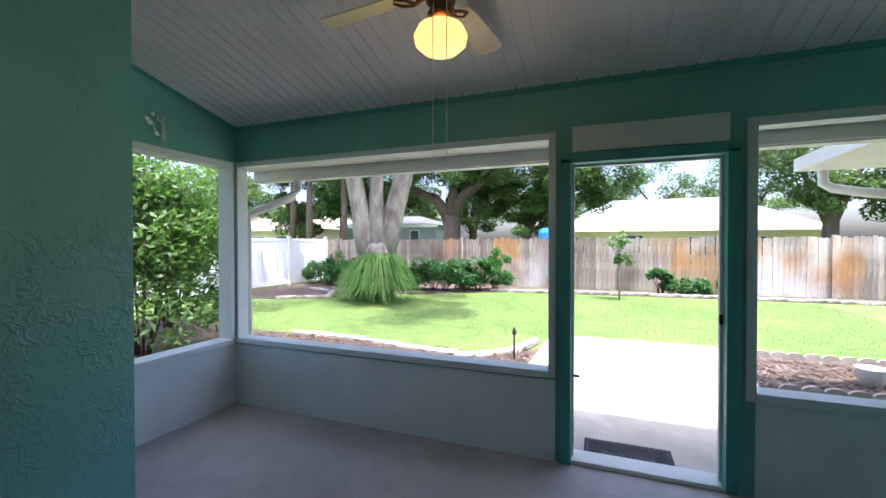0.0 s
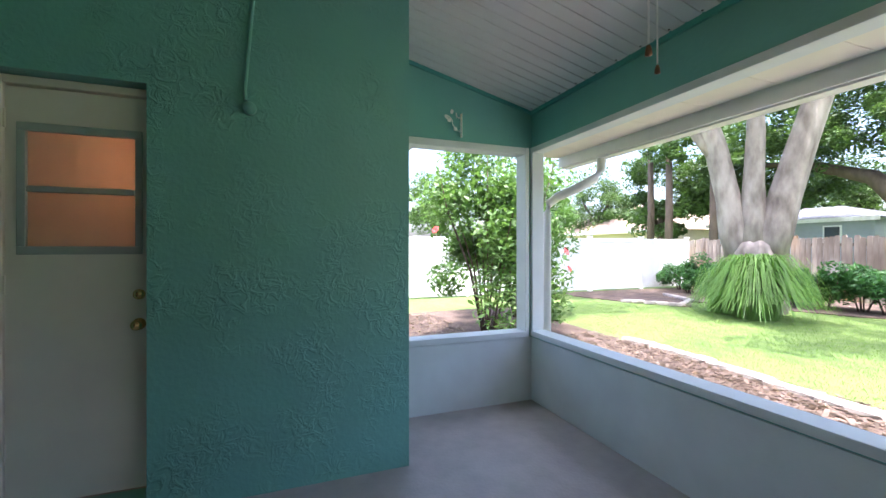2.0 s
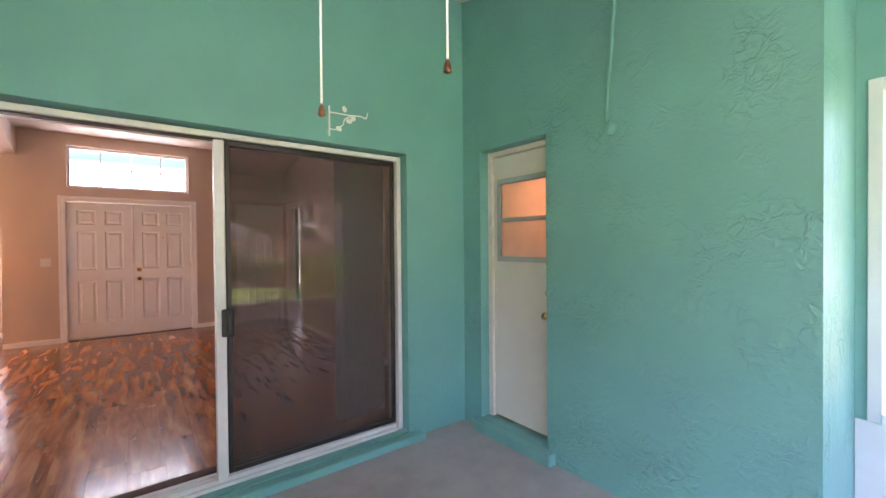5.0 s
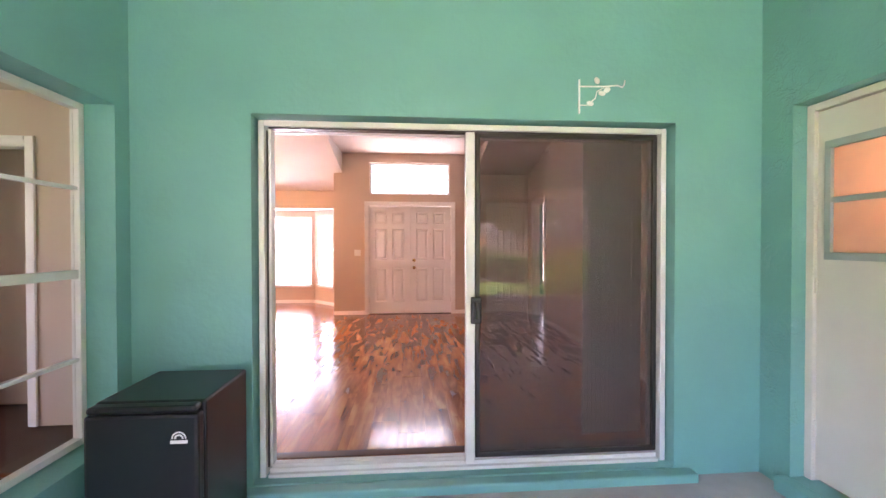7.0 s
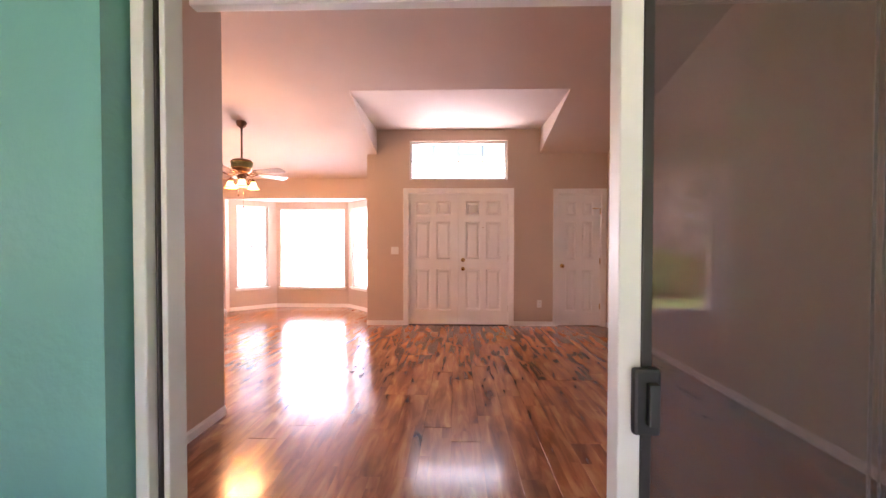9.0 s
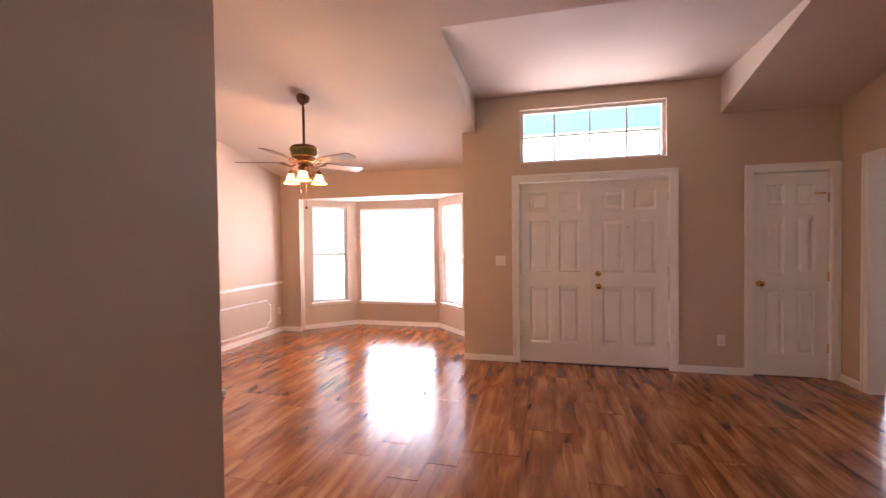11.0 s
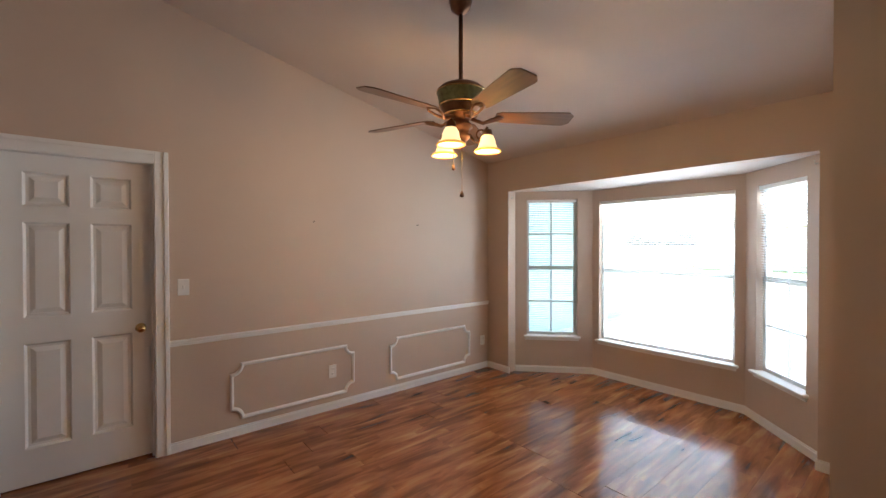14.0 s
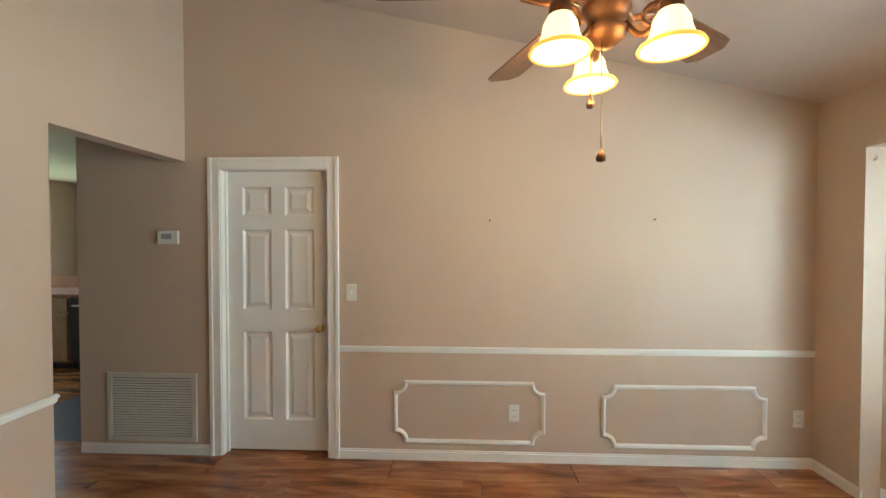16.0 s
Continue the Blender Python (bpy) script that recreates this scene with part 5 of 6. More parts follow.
base_cabinet(0.22, 0.70)
base_cabinet(0.70, 1.18)
base_cabinet(-1.6, -1.1)
dw = thing("dishwasher", pose(6.35, 0, 0), "dark stainless dishwasher under the worktop", "dishwasher")
one_box("body", (0.0, -0.40, 0.08, 0.58, 0.21, 0.86), FRIDGE, dw)
one_box("door", (-0.025, -0.39, 0.10, 0.0, 0.20, 0.85), DARK_ALU, dw, 0.006)
one_box("handle", (-0.05, -0.34, 0.76, -0.026, 0.15, 0.78), GALV, dw, 0.004)
one_box("plinth", (0.06, -0.40, 0.0, 0.58, 0.21, 0.08), BLACK, dw)
wt = one_box("worktop", (6.30, -1.62, 0.865, 6.98, 1.30, 0.905), WORKTOP, None, 0.006)
tagged(wt, "brown worktop over the kitchen cabinets", "worktop")
tagged(one_box("splashback", (6.96, -1.62, 0.906, 6.98, 1.30, 1.06), WORKTOP), "brown raised back of the worktop", "splashback")
wc = thing("wall_cabinet", pose(6.7, 0, 0), "cream wall cabinet hung in the kitchen", "cabinet")
one_box("body", (0.0, -0.55, 1.40, 0.34, 0.32, 2.15), DOOR_CREAM, wc, 0.004)
one_box("door", (-0.02, -0.54, 1.42, 0.0, -0.12, 2.13), DOOR_CREAM, wc, 0.004)
one_box("door", (-0.02, -0.11, 1.42, 0.0, 0.31, 2.13), DOOR_CREAM, wc, 0.004)
tagged(one_box("wall_kitchen_back", (7.04, -1.7, 0.0, 7.14, 0.40, 2.44), BEIGE), "beige wall behind the kitchen counter", "wall", "", "structure")

# ---- outside ----
GZ = -0.25
bm = bmesh.new()
bmesh.ops.create_grid(bm, x_segments=60, y_segments=60, size=600)
for v in bm.verts:
    v.co.z = GZ - 0.01
tagged(part("ground", bm, GRASS), "green lawn reaching the horizon", "ground", "", "structure")


def flat(name, pts, z, mat, label, cat, thick=0.04):
    bm = bmesh.new()
    f = bm.faces.new([bm.verts.new((x, y, z)) for x, y in pts])
    r = bmesh.ops.extrude_face_region(bm, geom=[f])
    for v in r["geom"]:
        if isinstance(v, bmesh.types.BMVert):
            v.co.z -= thick
    return tagged(part(name, bm, mat), label, cat, "", "structure")


def bed_line(x):
    """Front edge of the planting bed along the porch."""
    return 6.15 + 0.18 * math.sin(x * 1.1) + (0.0 if x < -1.4 else (x + 1.4) * 0.9)


edge = [(x, bed_line(x)) for x in [-4.9 + 0.25 * k for k in range(18)]]
flat("mulch_bed_1", [(-0.6, 3.5), (-3.3, 3.5), (-3.3, 0.5), (-9.0, 0.5), (-9.0, 6.6), *edge, (-0.55, 6.9)], GZ + 0.02, MULCH, "brown wood chip mulch bed beside the porch", "mulch", 0.06)
flat("mulch_bed_2", [(1.9, 3.6), (9, 3.6), (9, 7.5), (1.9, 7.5)], GZ + 0.02, MULCH, "brown mulch bed with scalloped edging", "mulch", 0.06)
flat("patio", [(-0.62, 3.38), (1.95, 3.38), (1.95, 7.5), (-0.45, 7.5)], -0.13, PATIO, "pale sunlit concrete patio path", "patio", 0.2)
# unseen pale slabs added as reflectors for the front windows
flat("bounce_slab_entry", [(-0.9, -9.2), (1.4, -9.2), (1.4, -6.08), (-0.9, -6.08)], GZ + 0.012, PATIO, "unseen pale concrete slab added to bounce light into the transom", "path", 0.06)
flat("driveway", [(-9, -24.9), (9, -24.9), (9, -9.2), (-9, -9.2)], GZ + 0.01, PATIO, "unseen pale concrete drive, widened to bounce neutral light indoors", "driveway", 0.06)
flat("mulch_bed_3", [(-11.4, 9.5), (-8.8, 10.2), (-7.4, 11.0), (-8.2, 12.0), (-5, 13.0), (-2.5, 14.6), (14, 15.2), (14, 16.1), (-11.4, 16.1)], GZ + 0.015, MULCH, "brown mulch bed along the fence", "mulch", 0.06)


def stones(name, pts, label, size=(0.15, 0.08, 0.07), parent_z=GZ):
    t = thing(name, pose(0, 0, parent_z), label, "edging")
    meshes = []
    rng = random.Random(9)
    for k in range(4):
        bm = bmesh.new()
        box(bm, -size[0], -size[1], -0.03, size[0], size[1], size[2])
        bmesh.ops.bevel(bm, geom=list(bm.edges), offset=0.022, segments=1, affect='EDGES')
        for v in bm.verts:
            v.co += Vector((rng.uniform(-1, 1), rng.uniform(-1, 1), rng.uniform(-1, 1))) * 0.014
        meshes.append(mesh_of(bm, "stone", STONE))
    for (xa, ya), (xb, yb) in zip(pts, pts[1:]):
        L = math.hypot(xb - xa, yb - ya)
        n = max(1, round(L / (size[0] * 2.05)))
        for k in range(n):
            s = (k + 0.5) / n
            o = new("stone", meshes[rng.randrange(4)])
            o.parent = t
            o.matrix_basis = pose(xa + (xb - xa) * s, ya + (yb - ya) * s, 0.02, 0, 0, math.degrees(math.atan2(yb - ya, xb - xa)) + rng.uniform(-5, 5))
    return t


stones("stone_edging", [(-4.9 + 0.5 * k, bed_line(-4.9 + 0.5 * k)) for k in range(9)] + [(-0.7, 7.3)], "weathered pale stone edging along the mulch bed")
stones("stone_edging", [(-8.9, 10.1), (-7.6, 10.9), (-8.2, 12.0), (-9.6, 12.6)], "weathered pale stone edging round the far bed")
stones("stone_edging", [(-3.3, 14.4), (0, 14.9), (6, 15.0), (14, 15.0)], "weathered pale stone edging before the fence")


def scallops(name, pts, label):
    t = thing(name, pose(0, 0, GZ), label, "edging")
    bm = bmesh.new()
    n = 10
    a = [bm.verts.new((0.1 * math.cos(k * math.pi / n), -0.02, 0.05 + 0.06 * math.sin(k * math.pi / n))) for k in range(n + 1)] + [bm.verts.new((-0.1, -0.02, -0.03)), bm.verts.new((0.1, -0.02, -0.03))]
    b = [bm.verts.new((v.co.x, 0.02, v.co.z)) for v in a]
    bm.faces.new(a)
    bm.faces.new(b[::-1])
    for k in range(len(a)):
        j = (k + 1) % len(a)
        bm.faces.new((a[k], a[j], b[j], b[k]))
    me = mesh_of(bm, "scallop", STONE)
    for (xa, ya), (xb, yb) in zip(pts, pts[1:]):
        L = math.hypot(xb - xa, yb - ya)
        m = round(L / 0.2)
        for k in range(m):
            o = new("scallop", me)
            o.parent = t
            o.matrix_basis = pose(xa + (xb - xa) * (k + 0.5) / m, ya + (yb - ya) * (k + 0.5) / m, 0.0, 0, 0, math.degrees(math.atan2(yb - ya, xb - xa)))


scallops("scalloped_edging", [(2.05, 7.55), (6.2, 7.55)], "grey scalloped concrete edging by the lawn")
scallops("scalloped_edging", [(2.2, 5.9), (5.2, 5.9)], "grey scalloped concrete edging near the porch")


def chips(name, n, xr, yr, z, label):
    bm = bmesh.new()
    rng = random.Random(3)
    for _ in range(n):
        x, y = rng.uniform(*xr), rng.uniform(*yr)
        a, l, w = rng.uniform(0, 6.28), rng.uniform(0.02, 0.06), rng.uniform(0.008, 0.02)
        c, s = math.cos(a), math.sin(a)
        h = rng.uniform(0.0, 0.03)
        t = rng.uniform(-0.015, 0.015)
        bm.faces.new([bm.verts.new((x + c * u * l - s * q * w, y + s * u * l + c * q * w, z + h + u * t)) for u, q in ((-1, -1), (1, -1), (1, 1), (-1, 1))])
    return tagged(part(name, bm, CHIP), label, "mulch", "", "stuff")


CHIP = leafy("wood_chip", (0.25, 0.185, 0.15), (0.10, 0.07, 0.058))
chips("wood_chips", 9000, (-5.6, -0.65), (3.8, 6.3), GZ + 0.025, "scattered brown wood chips and dry leaves")
chips("wood_chips", 3500, (-8.5, -3.4), (1.0, 4.2), GZ + 0.025, "scattered brown wood chips by the shrub")
chips("wood_chips", 4000, (2.0, 5.5), (4.0, 7.4), GZ + 0.025, "scattered brown wood chips by the edging")


def lawn_blades(n, xr, yr):
    """Short upright blades over the nearer lawn, joined."""
    rng = random.Random(8)
    vs, fs = [], []
    while len(fs) < n:
        x, y = rng.uniform(*xr), rng.uniform(*yr)
        if y < bed_line(max(-4.9, min(x, -0.5))) + 0.15 or (-0.7 < x < 9 and y < 7.7) or x < -8.6 and y > 9.5:
            continue
        a, h, w = rng.uniform(0, 6.28), rng.uniform(0.055, 0.075), rng.uniform(0.004, 0.008)
        c, s = math.cos(a) * w, math.sin(a) * w
        k = len(vs)
        vs += [(x - c, y - s, GZ - 0.05), (x + c, y + s, GZ - 0.05), (x + rng.uniform(-0.03, 0.03), y + rng.uniform(-0.03, 0.03), GZ - 0.05 + h)]
        fs.append((k, k + 1, k + 2))
    me = bpy.data.meshes.new("lawn_grass")
    me.from_pydata(vs, [], fs)
    me.materials.append(LEAF_LAWN)
    tagged(new("lawn_grass", me), "short green lawn grass blades", "grass", "", "stuff")


LEAF_LAWN = leafy("lawn_blade", (0.17, 0.27, 0.055), (0.115, 0.20, 0.036))
lawn_blades(110000, (-9.5, 6.0), (6.2, 14.5))


# fences
def board_fence():
    t = thing("wooden_fence", pose(0, 16.3, GZ), "weathered grey wooden board fence, tall", "fence")
    rng = random.Random(2)
    meshes = []
    for k in range(4):
        bm = bmesh.new()
        h = 1.86 + 0.02 * k
        pts = [(-0.068, 0), (0.068, 0), (0.068, h - 0.04), (0.035, h), (-0.035, h), (-0.068, h - 0.04)]
        a = [bm.verts.new((x, 0, z)) for x, z in pts]
        b = [bm.verts.new((x, 0.018, z)) for x, z in pts]
        bm.faces.new(a)
        bm.faces.new(b[::-1])
        for i in range(6):
            bm.faces.new((a[i], a[(i + 1) % 6], b[(i + 1) % 6], b[i]))
        meshes.append(mesh_of(bm, "board", FENCE_WOOD))
    x = -11.6
    while x < 22:
        o = new("board", meshes[rng.randrange(4)])
        o.parent = t
        o.matrix_basis = pose(x, rng.uniform(-0.006, 0.006), rng.uniform(-0.02, 0.02), 0, rng.uniform(-0.6, 0.6))
        x += 0.143
    for z in (0.35, 1.0, 1.6):
        one_box("rail", (-11.6, 0.02, z, 22, 0.06, z + 0.09), FENCE_WOOD, t)
    for x in range(-11, 22, 3):
        one_box("post", (x - 0.05, -0.085 if x % 2 else 0.06, 0, x + 0.05, 0.15 if not x % 2 else -0.01, 1.95), FENCE_WOOD, t)


board_fence()


def vinyl_fence():
    t = thing("vinyl_fence", pose(-11.6, 0, GZ), "smooth white vinyl privacy fence", "fence")
    bm = bmesh.new()
    box(bm, -0.011, -0.28, 0.08, 0.011, 0, 1.80, 0.004)
    slat = mesh_of(bm, "board", VINYL)
    for k in range(9):
        y = 16.1 - k * 2.4
        p = one_box("post", (-0.06, y - 0.06, 0, 0.06, y + 0.06, 1.95), VINYL, t, 0.006)
        one_box("cap", (-0.075, y - 0.075, 1.95, 0.075, y + 0.075, 1.99), VINYL, p, 0.01)
        if k < 8:
            for j in range(8):
                o = new("board", slat)
                o.parent = t
                o.location = (0, y - 0.06 - j * 0.285, 0)
            one_box("rail", (-0.025, y - 2.34, 1.78, 0.025, y - 0.06, 1.9), VINYL, t, 0.006)
            one_box("rail", (-0.025, y - 2.34, 0.05, 0.025, y - 0.06, 0.18), VINYL, t, 0.006)


vinyl_fence()


# plants
def leaf_cloud(bm, rng, cx, cy, cz, rx, ry, rz, n, size, shell=0.5):
    for _ in range(n):
        while True:
            p = Vector((rng.uniform(-1, 1), rng.uniform(-1, 1), rng.uniform(-1, 1)))
            if shell < p.length < 1:
                break
        c = Vector((cx + p.x * rx, cy + p.y * ry, cz + p.z * rz))
        d = Vector((rng.uniform(-1, 1), rng.uniform(-1, 1), rng.uniform(-0.8, 0.6))).normalized()
        side = d.cross(Vector((rng.uniform(-1, 1), rng.uniform(-1, 1), 1))).normalized()
        s = size * rng.uniform(0.6, 1.3)
        v = [bm.verts.new(c + d * (s * u) + side * (s * w)) for u, w in ((-1, 0), (-0.2, 0.42), (1, 0), (-0.2, -0.42))]
        bm.faces.new(v)


def clumps(rng, cx, cy, cz, rx, ry, rz, k, r):
    out = []
    for _ in range(k):
        a, b = rng.uniform(0, 6.28), math.acos(rng.uniform(-0.7, 1))
        q = rng.uniform(0.45, 1.0)
        out.append((cx + rx * q * math.sin(b) * math.cos(a), cy + ry * q * math.sin(b) * math.sin(a), cz + rz * q * math.cos(b), r * rng.uniform(0.6, 1.25)))
    return out


def shrub(name, x, y, h, w, label, mat, n, size, seed, flowers=0, k=26):
    rng = random.Random(seed)
    t = thing(name, pose(x, y, GZ), label, "shrub")
    for i in range(11 if h > 2 else 5):
        bm = bmesh.new()
        a = i * (0.57 if h > 2 else 1.26) + rng.uniform(-0.2, 0.2)
        c, s = math.cos(a), math.sin(a)
        r = w * rng.uniform(0.35, 0.8)
        tube(bm, [(c * 0.08, s * 0.08, 0), (c * r * 0.35, s * r * 0.35, h * 0.35), (c * r * 0.8, s * r * 0.8, h * 0.65), (c * r, s * r, h * 0.9)], [0.022, 0.016, 0.011, 0.004], 6)
        part("stem", bm, DARK_BARK, t)
    bm = bmesh.new()
    for cx, cy, cz, r in clumps(rng, 0, 0, h * 0.5, w * 0.85, w * 0.85, h * 0.5, k, w * 0.32):
        leaf_cloud(bm, rng, cx, cy, max(cz, 0.12), r, r, r * 0.9, n // k, size, 0.2)
    part("leaves", bm, mat, t)
    for i in range(flowers):
        bm = bmesh.new()
        a = rng.uniform(0, 6.28)
        lathe(bm, [(0.0, 0), (0.015, 0.02), (0.05, 0.035), (0.06, 0.03)], seg=8)
        part("flower", bm, PETAL, t, "red flower", pose(math.cos(a) * w * 0.95, math.sin(a) * w * 0.95, h * rng.uniform(0.35, 0.8), 60, 0, math.degrees(a) + 90))


shrub("hibiscus_shrub", -6.0, 4.35, 3.3, 1.5, "tall leafy hibiscus shrub with red flowers, backlit", LEAF_HIB, 14000, 0.06, 5, 9, 34)
shrub("hibiscus_shrub", -7.6, 5.9, 3.4, 1.5, "tall leafy green shrub behind the hibiscus", LEAF_HIB, 10000, 0.06, 6, 0, 34)
for i, (x, y, h, w) in enumerate(((-9.9, 14.1, 1.25, 0.95), (-8.6, 13.9, 1.1, 0.8), (-5.3, 14.0, 1.0, 0.9), (-4.2, 14.3, 1.15, 0.9), (-3.2, 14.7, 1.45, 0.75), (-6.6, 13.8, 1.0, 0.8), (2.2, 15.5, 0.8, 0.6), (3.2, 15.6, 0.6, 0.6), (9.2, 15.2, 0.9, 0.8), (-10.8, 14.8, 1.0, 0.8), (-4.8, 13.9, 1.05, 0.85), (-5.9, 13.7, 1.0, 0.85), (-3.7, 14.3, 1.2, 0.8), (-7.6, 13.8, 1.05, 0.8), (-9.2, 14.2, 1.2, 0.9), (4.3, 15.7, 0.55, 0.5))):
    shrub("garden_shrub", x, y, h, w, "low dark green garden shrub before the fence", LEAF_BUSH, 2600, 0.065, 20 + i, 0, 14)


def strap_grass(x, y, h, w, n, seed):
    rng = random.Random(seed)
    bm = bmesh.new()
    for _ in range(n):
        a = rng.uniform(0, 6.28)
        c, s = math.cos(a), math.sin(a)
        r0, r1, hh = rng.uniform(0, 0.4), (0.2 + 0.8 * rng.random() ** 1.4) * w, h * rng.uniform(0.4, 1.1)
        wd = 0.02
        prev = None
        for k in range(6):
            q = k / 5
            r = r0 + (r1 - r0) * q ** 1.3
            z = hh * math.sin(math.pi * q ** 0.85 * min(0.97, 0.5 + 0.45 * r1 / w))
            ww = wd * (1 - q * 0.85)
            p = [bm.verts.new((c * r - s * ww, s * r + c * ww, z)), bm.verts.new((c * r + s * ww, s * r - c * ww, z))]
            if prev:
                bm.faces.new((prev[0], prev[1], p[1], p[0]))
            prev = p
    t = part("grass_clump", bm, LEAF_GRASS, None, "", pose(x, y, GZ))
    return tagged(t, "tall clump of strap-leaved green grass at the tree foot", "grass clump")


strap_grass(-5.65, 10.75, 1.3, 1.4, 1900, 1)
strap_grass(-6.5, 11.0, 1.0, 0.9, 700, 2)


def tree(name, x, y, trunk, limbs, crown, label, bark, leaf, n, size, seed):
    rng = random.Random(seed)
    t = thing(name, pose(x, y, GZ), label, "tree")
    bm = bmesh.new()
    tube(bm, [p[:3] for p in trunk], [p[3] for p in trunk], 14)
    for v in bm.verts:
        v.co += noise.noise_vector(v.co * 2.2) * 0.07 + noise.noise_vector(v.co * 6.0) * 0.025
    part("trunk", bm, bark, t)
    for L in limbs:
        bm = bmesh.new()
        tube(bm, [p[:3] for p in L], [p[3] for p in L], 10)
        for v in bm.verts:
            v.co += noise.noise_vector(v.co * 2.0) * 0.05
        part("limb", bm, bark, t)
    if crown:
        bm = bmesh.new()
        for cx, cy, cz, r in crown:
            for c2 in clumps(rng, cx, cy, cz, r, r, r * 0.7, 12, r * 0.42):
                leaf_cloud(bm, rng, *c2[:3], c2[3], c2[3], c2[3] * 0.7, n // (len(crown) * 12), size, 0.15)
        part("crown", bm, leaf, t)
    return t


tree("crape_tree", -6.45, 11.9, [(0, 0, -0.1, 0.66), (0, 0, 0.4, 0.57), (0, 0, 0.9, 0.52), (0, 0, 1.4, 0.52), (0, 0, 1.65, 0.44), (0, 0, 1.8, 0.25)],
     [[(-0.22, -0.16, 1.3, 0.33), (-0.32, -0.23, 2.0, 0.34), (-0.42, -0.3, 2.8, 0.30), (-0.62, -0.45, 4.0, 0.27), (-0.95, -0.7, 5.6, 0.24), (-1.5, -1.1, 7.4, 0.12)],
      [(-0.6, -0.45, 3.8, 0.16), (-0.98, -0.75, 4.6, 0.14), (-1.5, -1.1, 5.6, 0.1), (-2.3, -1.5, 7.0, 0.05)],
      [(0.02, -0.05, 1.5, 0.34), (0.0, -0.05, 2.4, 0.27), (0.02, -0.02, 3.2, 0.23), (0.06, 0.0, 4.4, 0.2), (0.0, 0, 7.2, 0.1)],
      [(0.22, 0.16, 1.3, 0.35), (0.34, 0.25, 2.0, 0.37), (0.48, 0.36, 2.8, 0.33), (0.74, 0.55, 4.0, 0.31), (1.1, 0.8, 5.6, 0.27), (1.7, 1.1, 7.4, 0.12)]],
     [(-2.6, 0.5, 7.5, 2.0), (0.3, 0.2, 8.3, 2.2), (2.4, -1, 7.5, 2.2), (-0.5, -3.0, 7.2, 2.2), (3.5, -3.5, 7.0, 1.8), (-3.5, -3, 7.0, 1.8)], "large pale-barked garden tree with several thick limbs", BARK, LEAF_OAK, 20000, 0.1, 1)
tree("oak_tree", -7.3, 21.5, [(0, 0, -0.1, 0.65), (0, 0, 1.0, 0.5), (0, 0, 3.2, 0.48)],
     [[(0, 0, 3.0, 0.4), (0.6, 0, 4.2, 0.3), (2.2, 0, 5.4, 0.2), (4, 0, 6.2, 0.1)], [(0, 0, 3.0, 0.38), (-1.0, 0, 4.2, 0.28), (-3.0, 0, 5.0, 0.18), (-5, 0, 5.4, 0.08)], [(0, 0, 3.1, 0.4), (0.1, 0.3, 5.0, 0.3), (0.4, 0.5, 8.0, 0.15)]],
     [(-4.5, 0, 5.4, 2.3), (-1.8, -0.5, 7.2, 2.6), (1.2, 0, 7.6, 2.7), (3.6, -0.5, 6.0, 2.4), (5.8, 0, 4.6, 1.9), (-1, 1, 5.5, 2.2), (2.2, 1, 4.9, 1.7), (6.5, 0.5, 7.0, 2.3), (-6.5, 0.5, 4.3, 1.9), (4.2, 1.5, 4.2, 1.6), (7.5, 1.0, 5.2, 2.0), (0.5, -1, 5.6, 1.8), (-3.0, 0, 6.3, 2.2), (3.0, -1, 7.0, 2.2), (8.5, 0, 6.5, 2.2), (5.0, 2, 3.6, 1.5), (-3.5, 1, 4.2, 1.6), (-5.2, 0.5, 6.0, 2.2), (-7.6, 0.8, 5.6, 2.2), (-8.6, 0.5, 3.9, 1.5), (2.2, 0.5, 6.0, 2.2), (1.6, 1.5, 4.0, 1.4), (6.6, 1.0, 3.9, 1.4), (0, 0, 9.0, 2.4), (4.5, 0, 8.5, 2.4), (-4.2, 0.2, 8.2, 2.4)], "broad dark oak tree beyond the fence", DARK_BARK, LEAF_OAK, 115000, 0.1, 2)
far = ((-4.2, 27.5, 1.0), (-9.0, 31, 1.2), (-0.5, 41, 1.2), (-17.5, 21.5, 1.0), (10.5, 25, 1.25), (15, 23, 1.1), (20, 26, 1.3), (5.5, 44, 1.5), (-1.5, 47, 1.3), (-19, 34, 1.2), (-13.5, 30, 0.9), (12, 42, 1.4), (-28, 26, 1.2), (-30, 12, 1.1), (-24, 3, 1.2))
for i, (x, y, s) in enumerate(far):
    tree("background_tree", x, y, [(0, 0, -0.1, 0.4), (0, 0, 1.5, 0.32), (0.1, 0, 3.6 * s, 0.25)], [[(0, 0, 2.4, 0.2), (1.0, 0, 4.0 * s, 0.12), (2, 0, 5 * s, 0.05)], [(0, 0, 2.4, 0.2), (-1.0, 0, 4.0 * s, 0.12), (-2, 0, 5 * s, 0.05)]],
         [(0, 0, 5.5 * s, 2.2 * s), (-1.9 * s, 0, 4.0 * s, 1.7 * s), (1.9 * s, 0, 4.0 * s, 1.8 * s), (0.3, -0.5, 3.0 * s, 1.6 * s)], "leafy green tree in the distance", DARK_BARK, LEAF_OAK, 13000, 0.125, 40 + i)
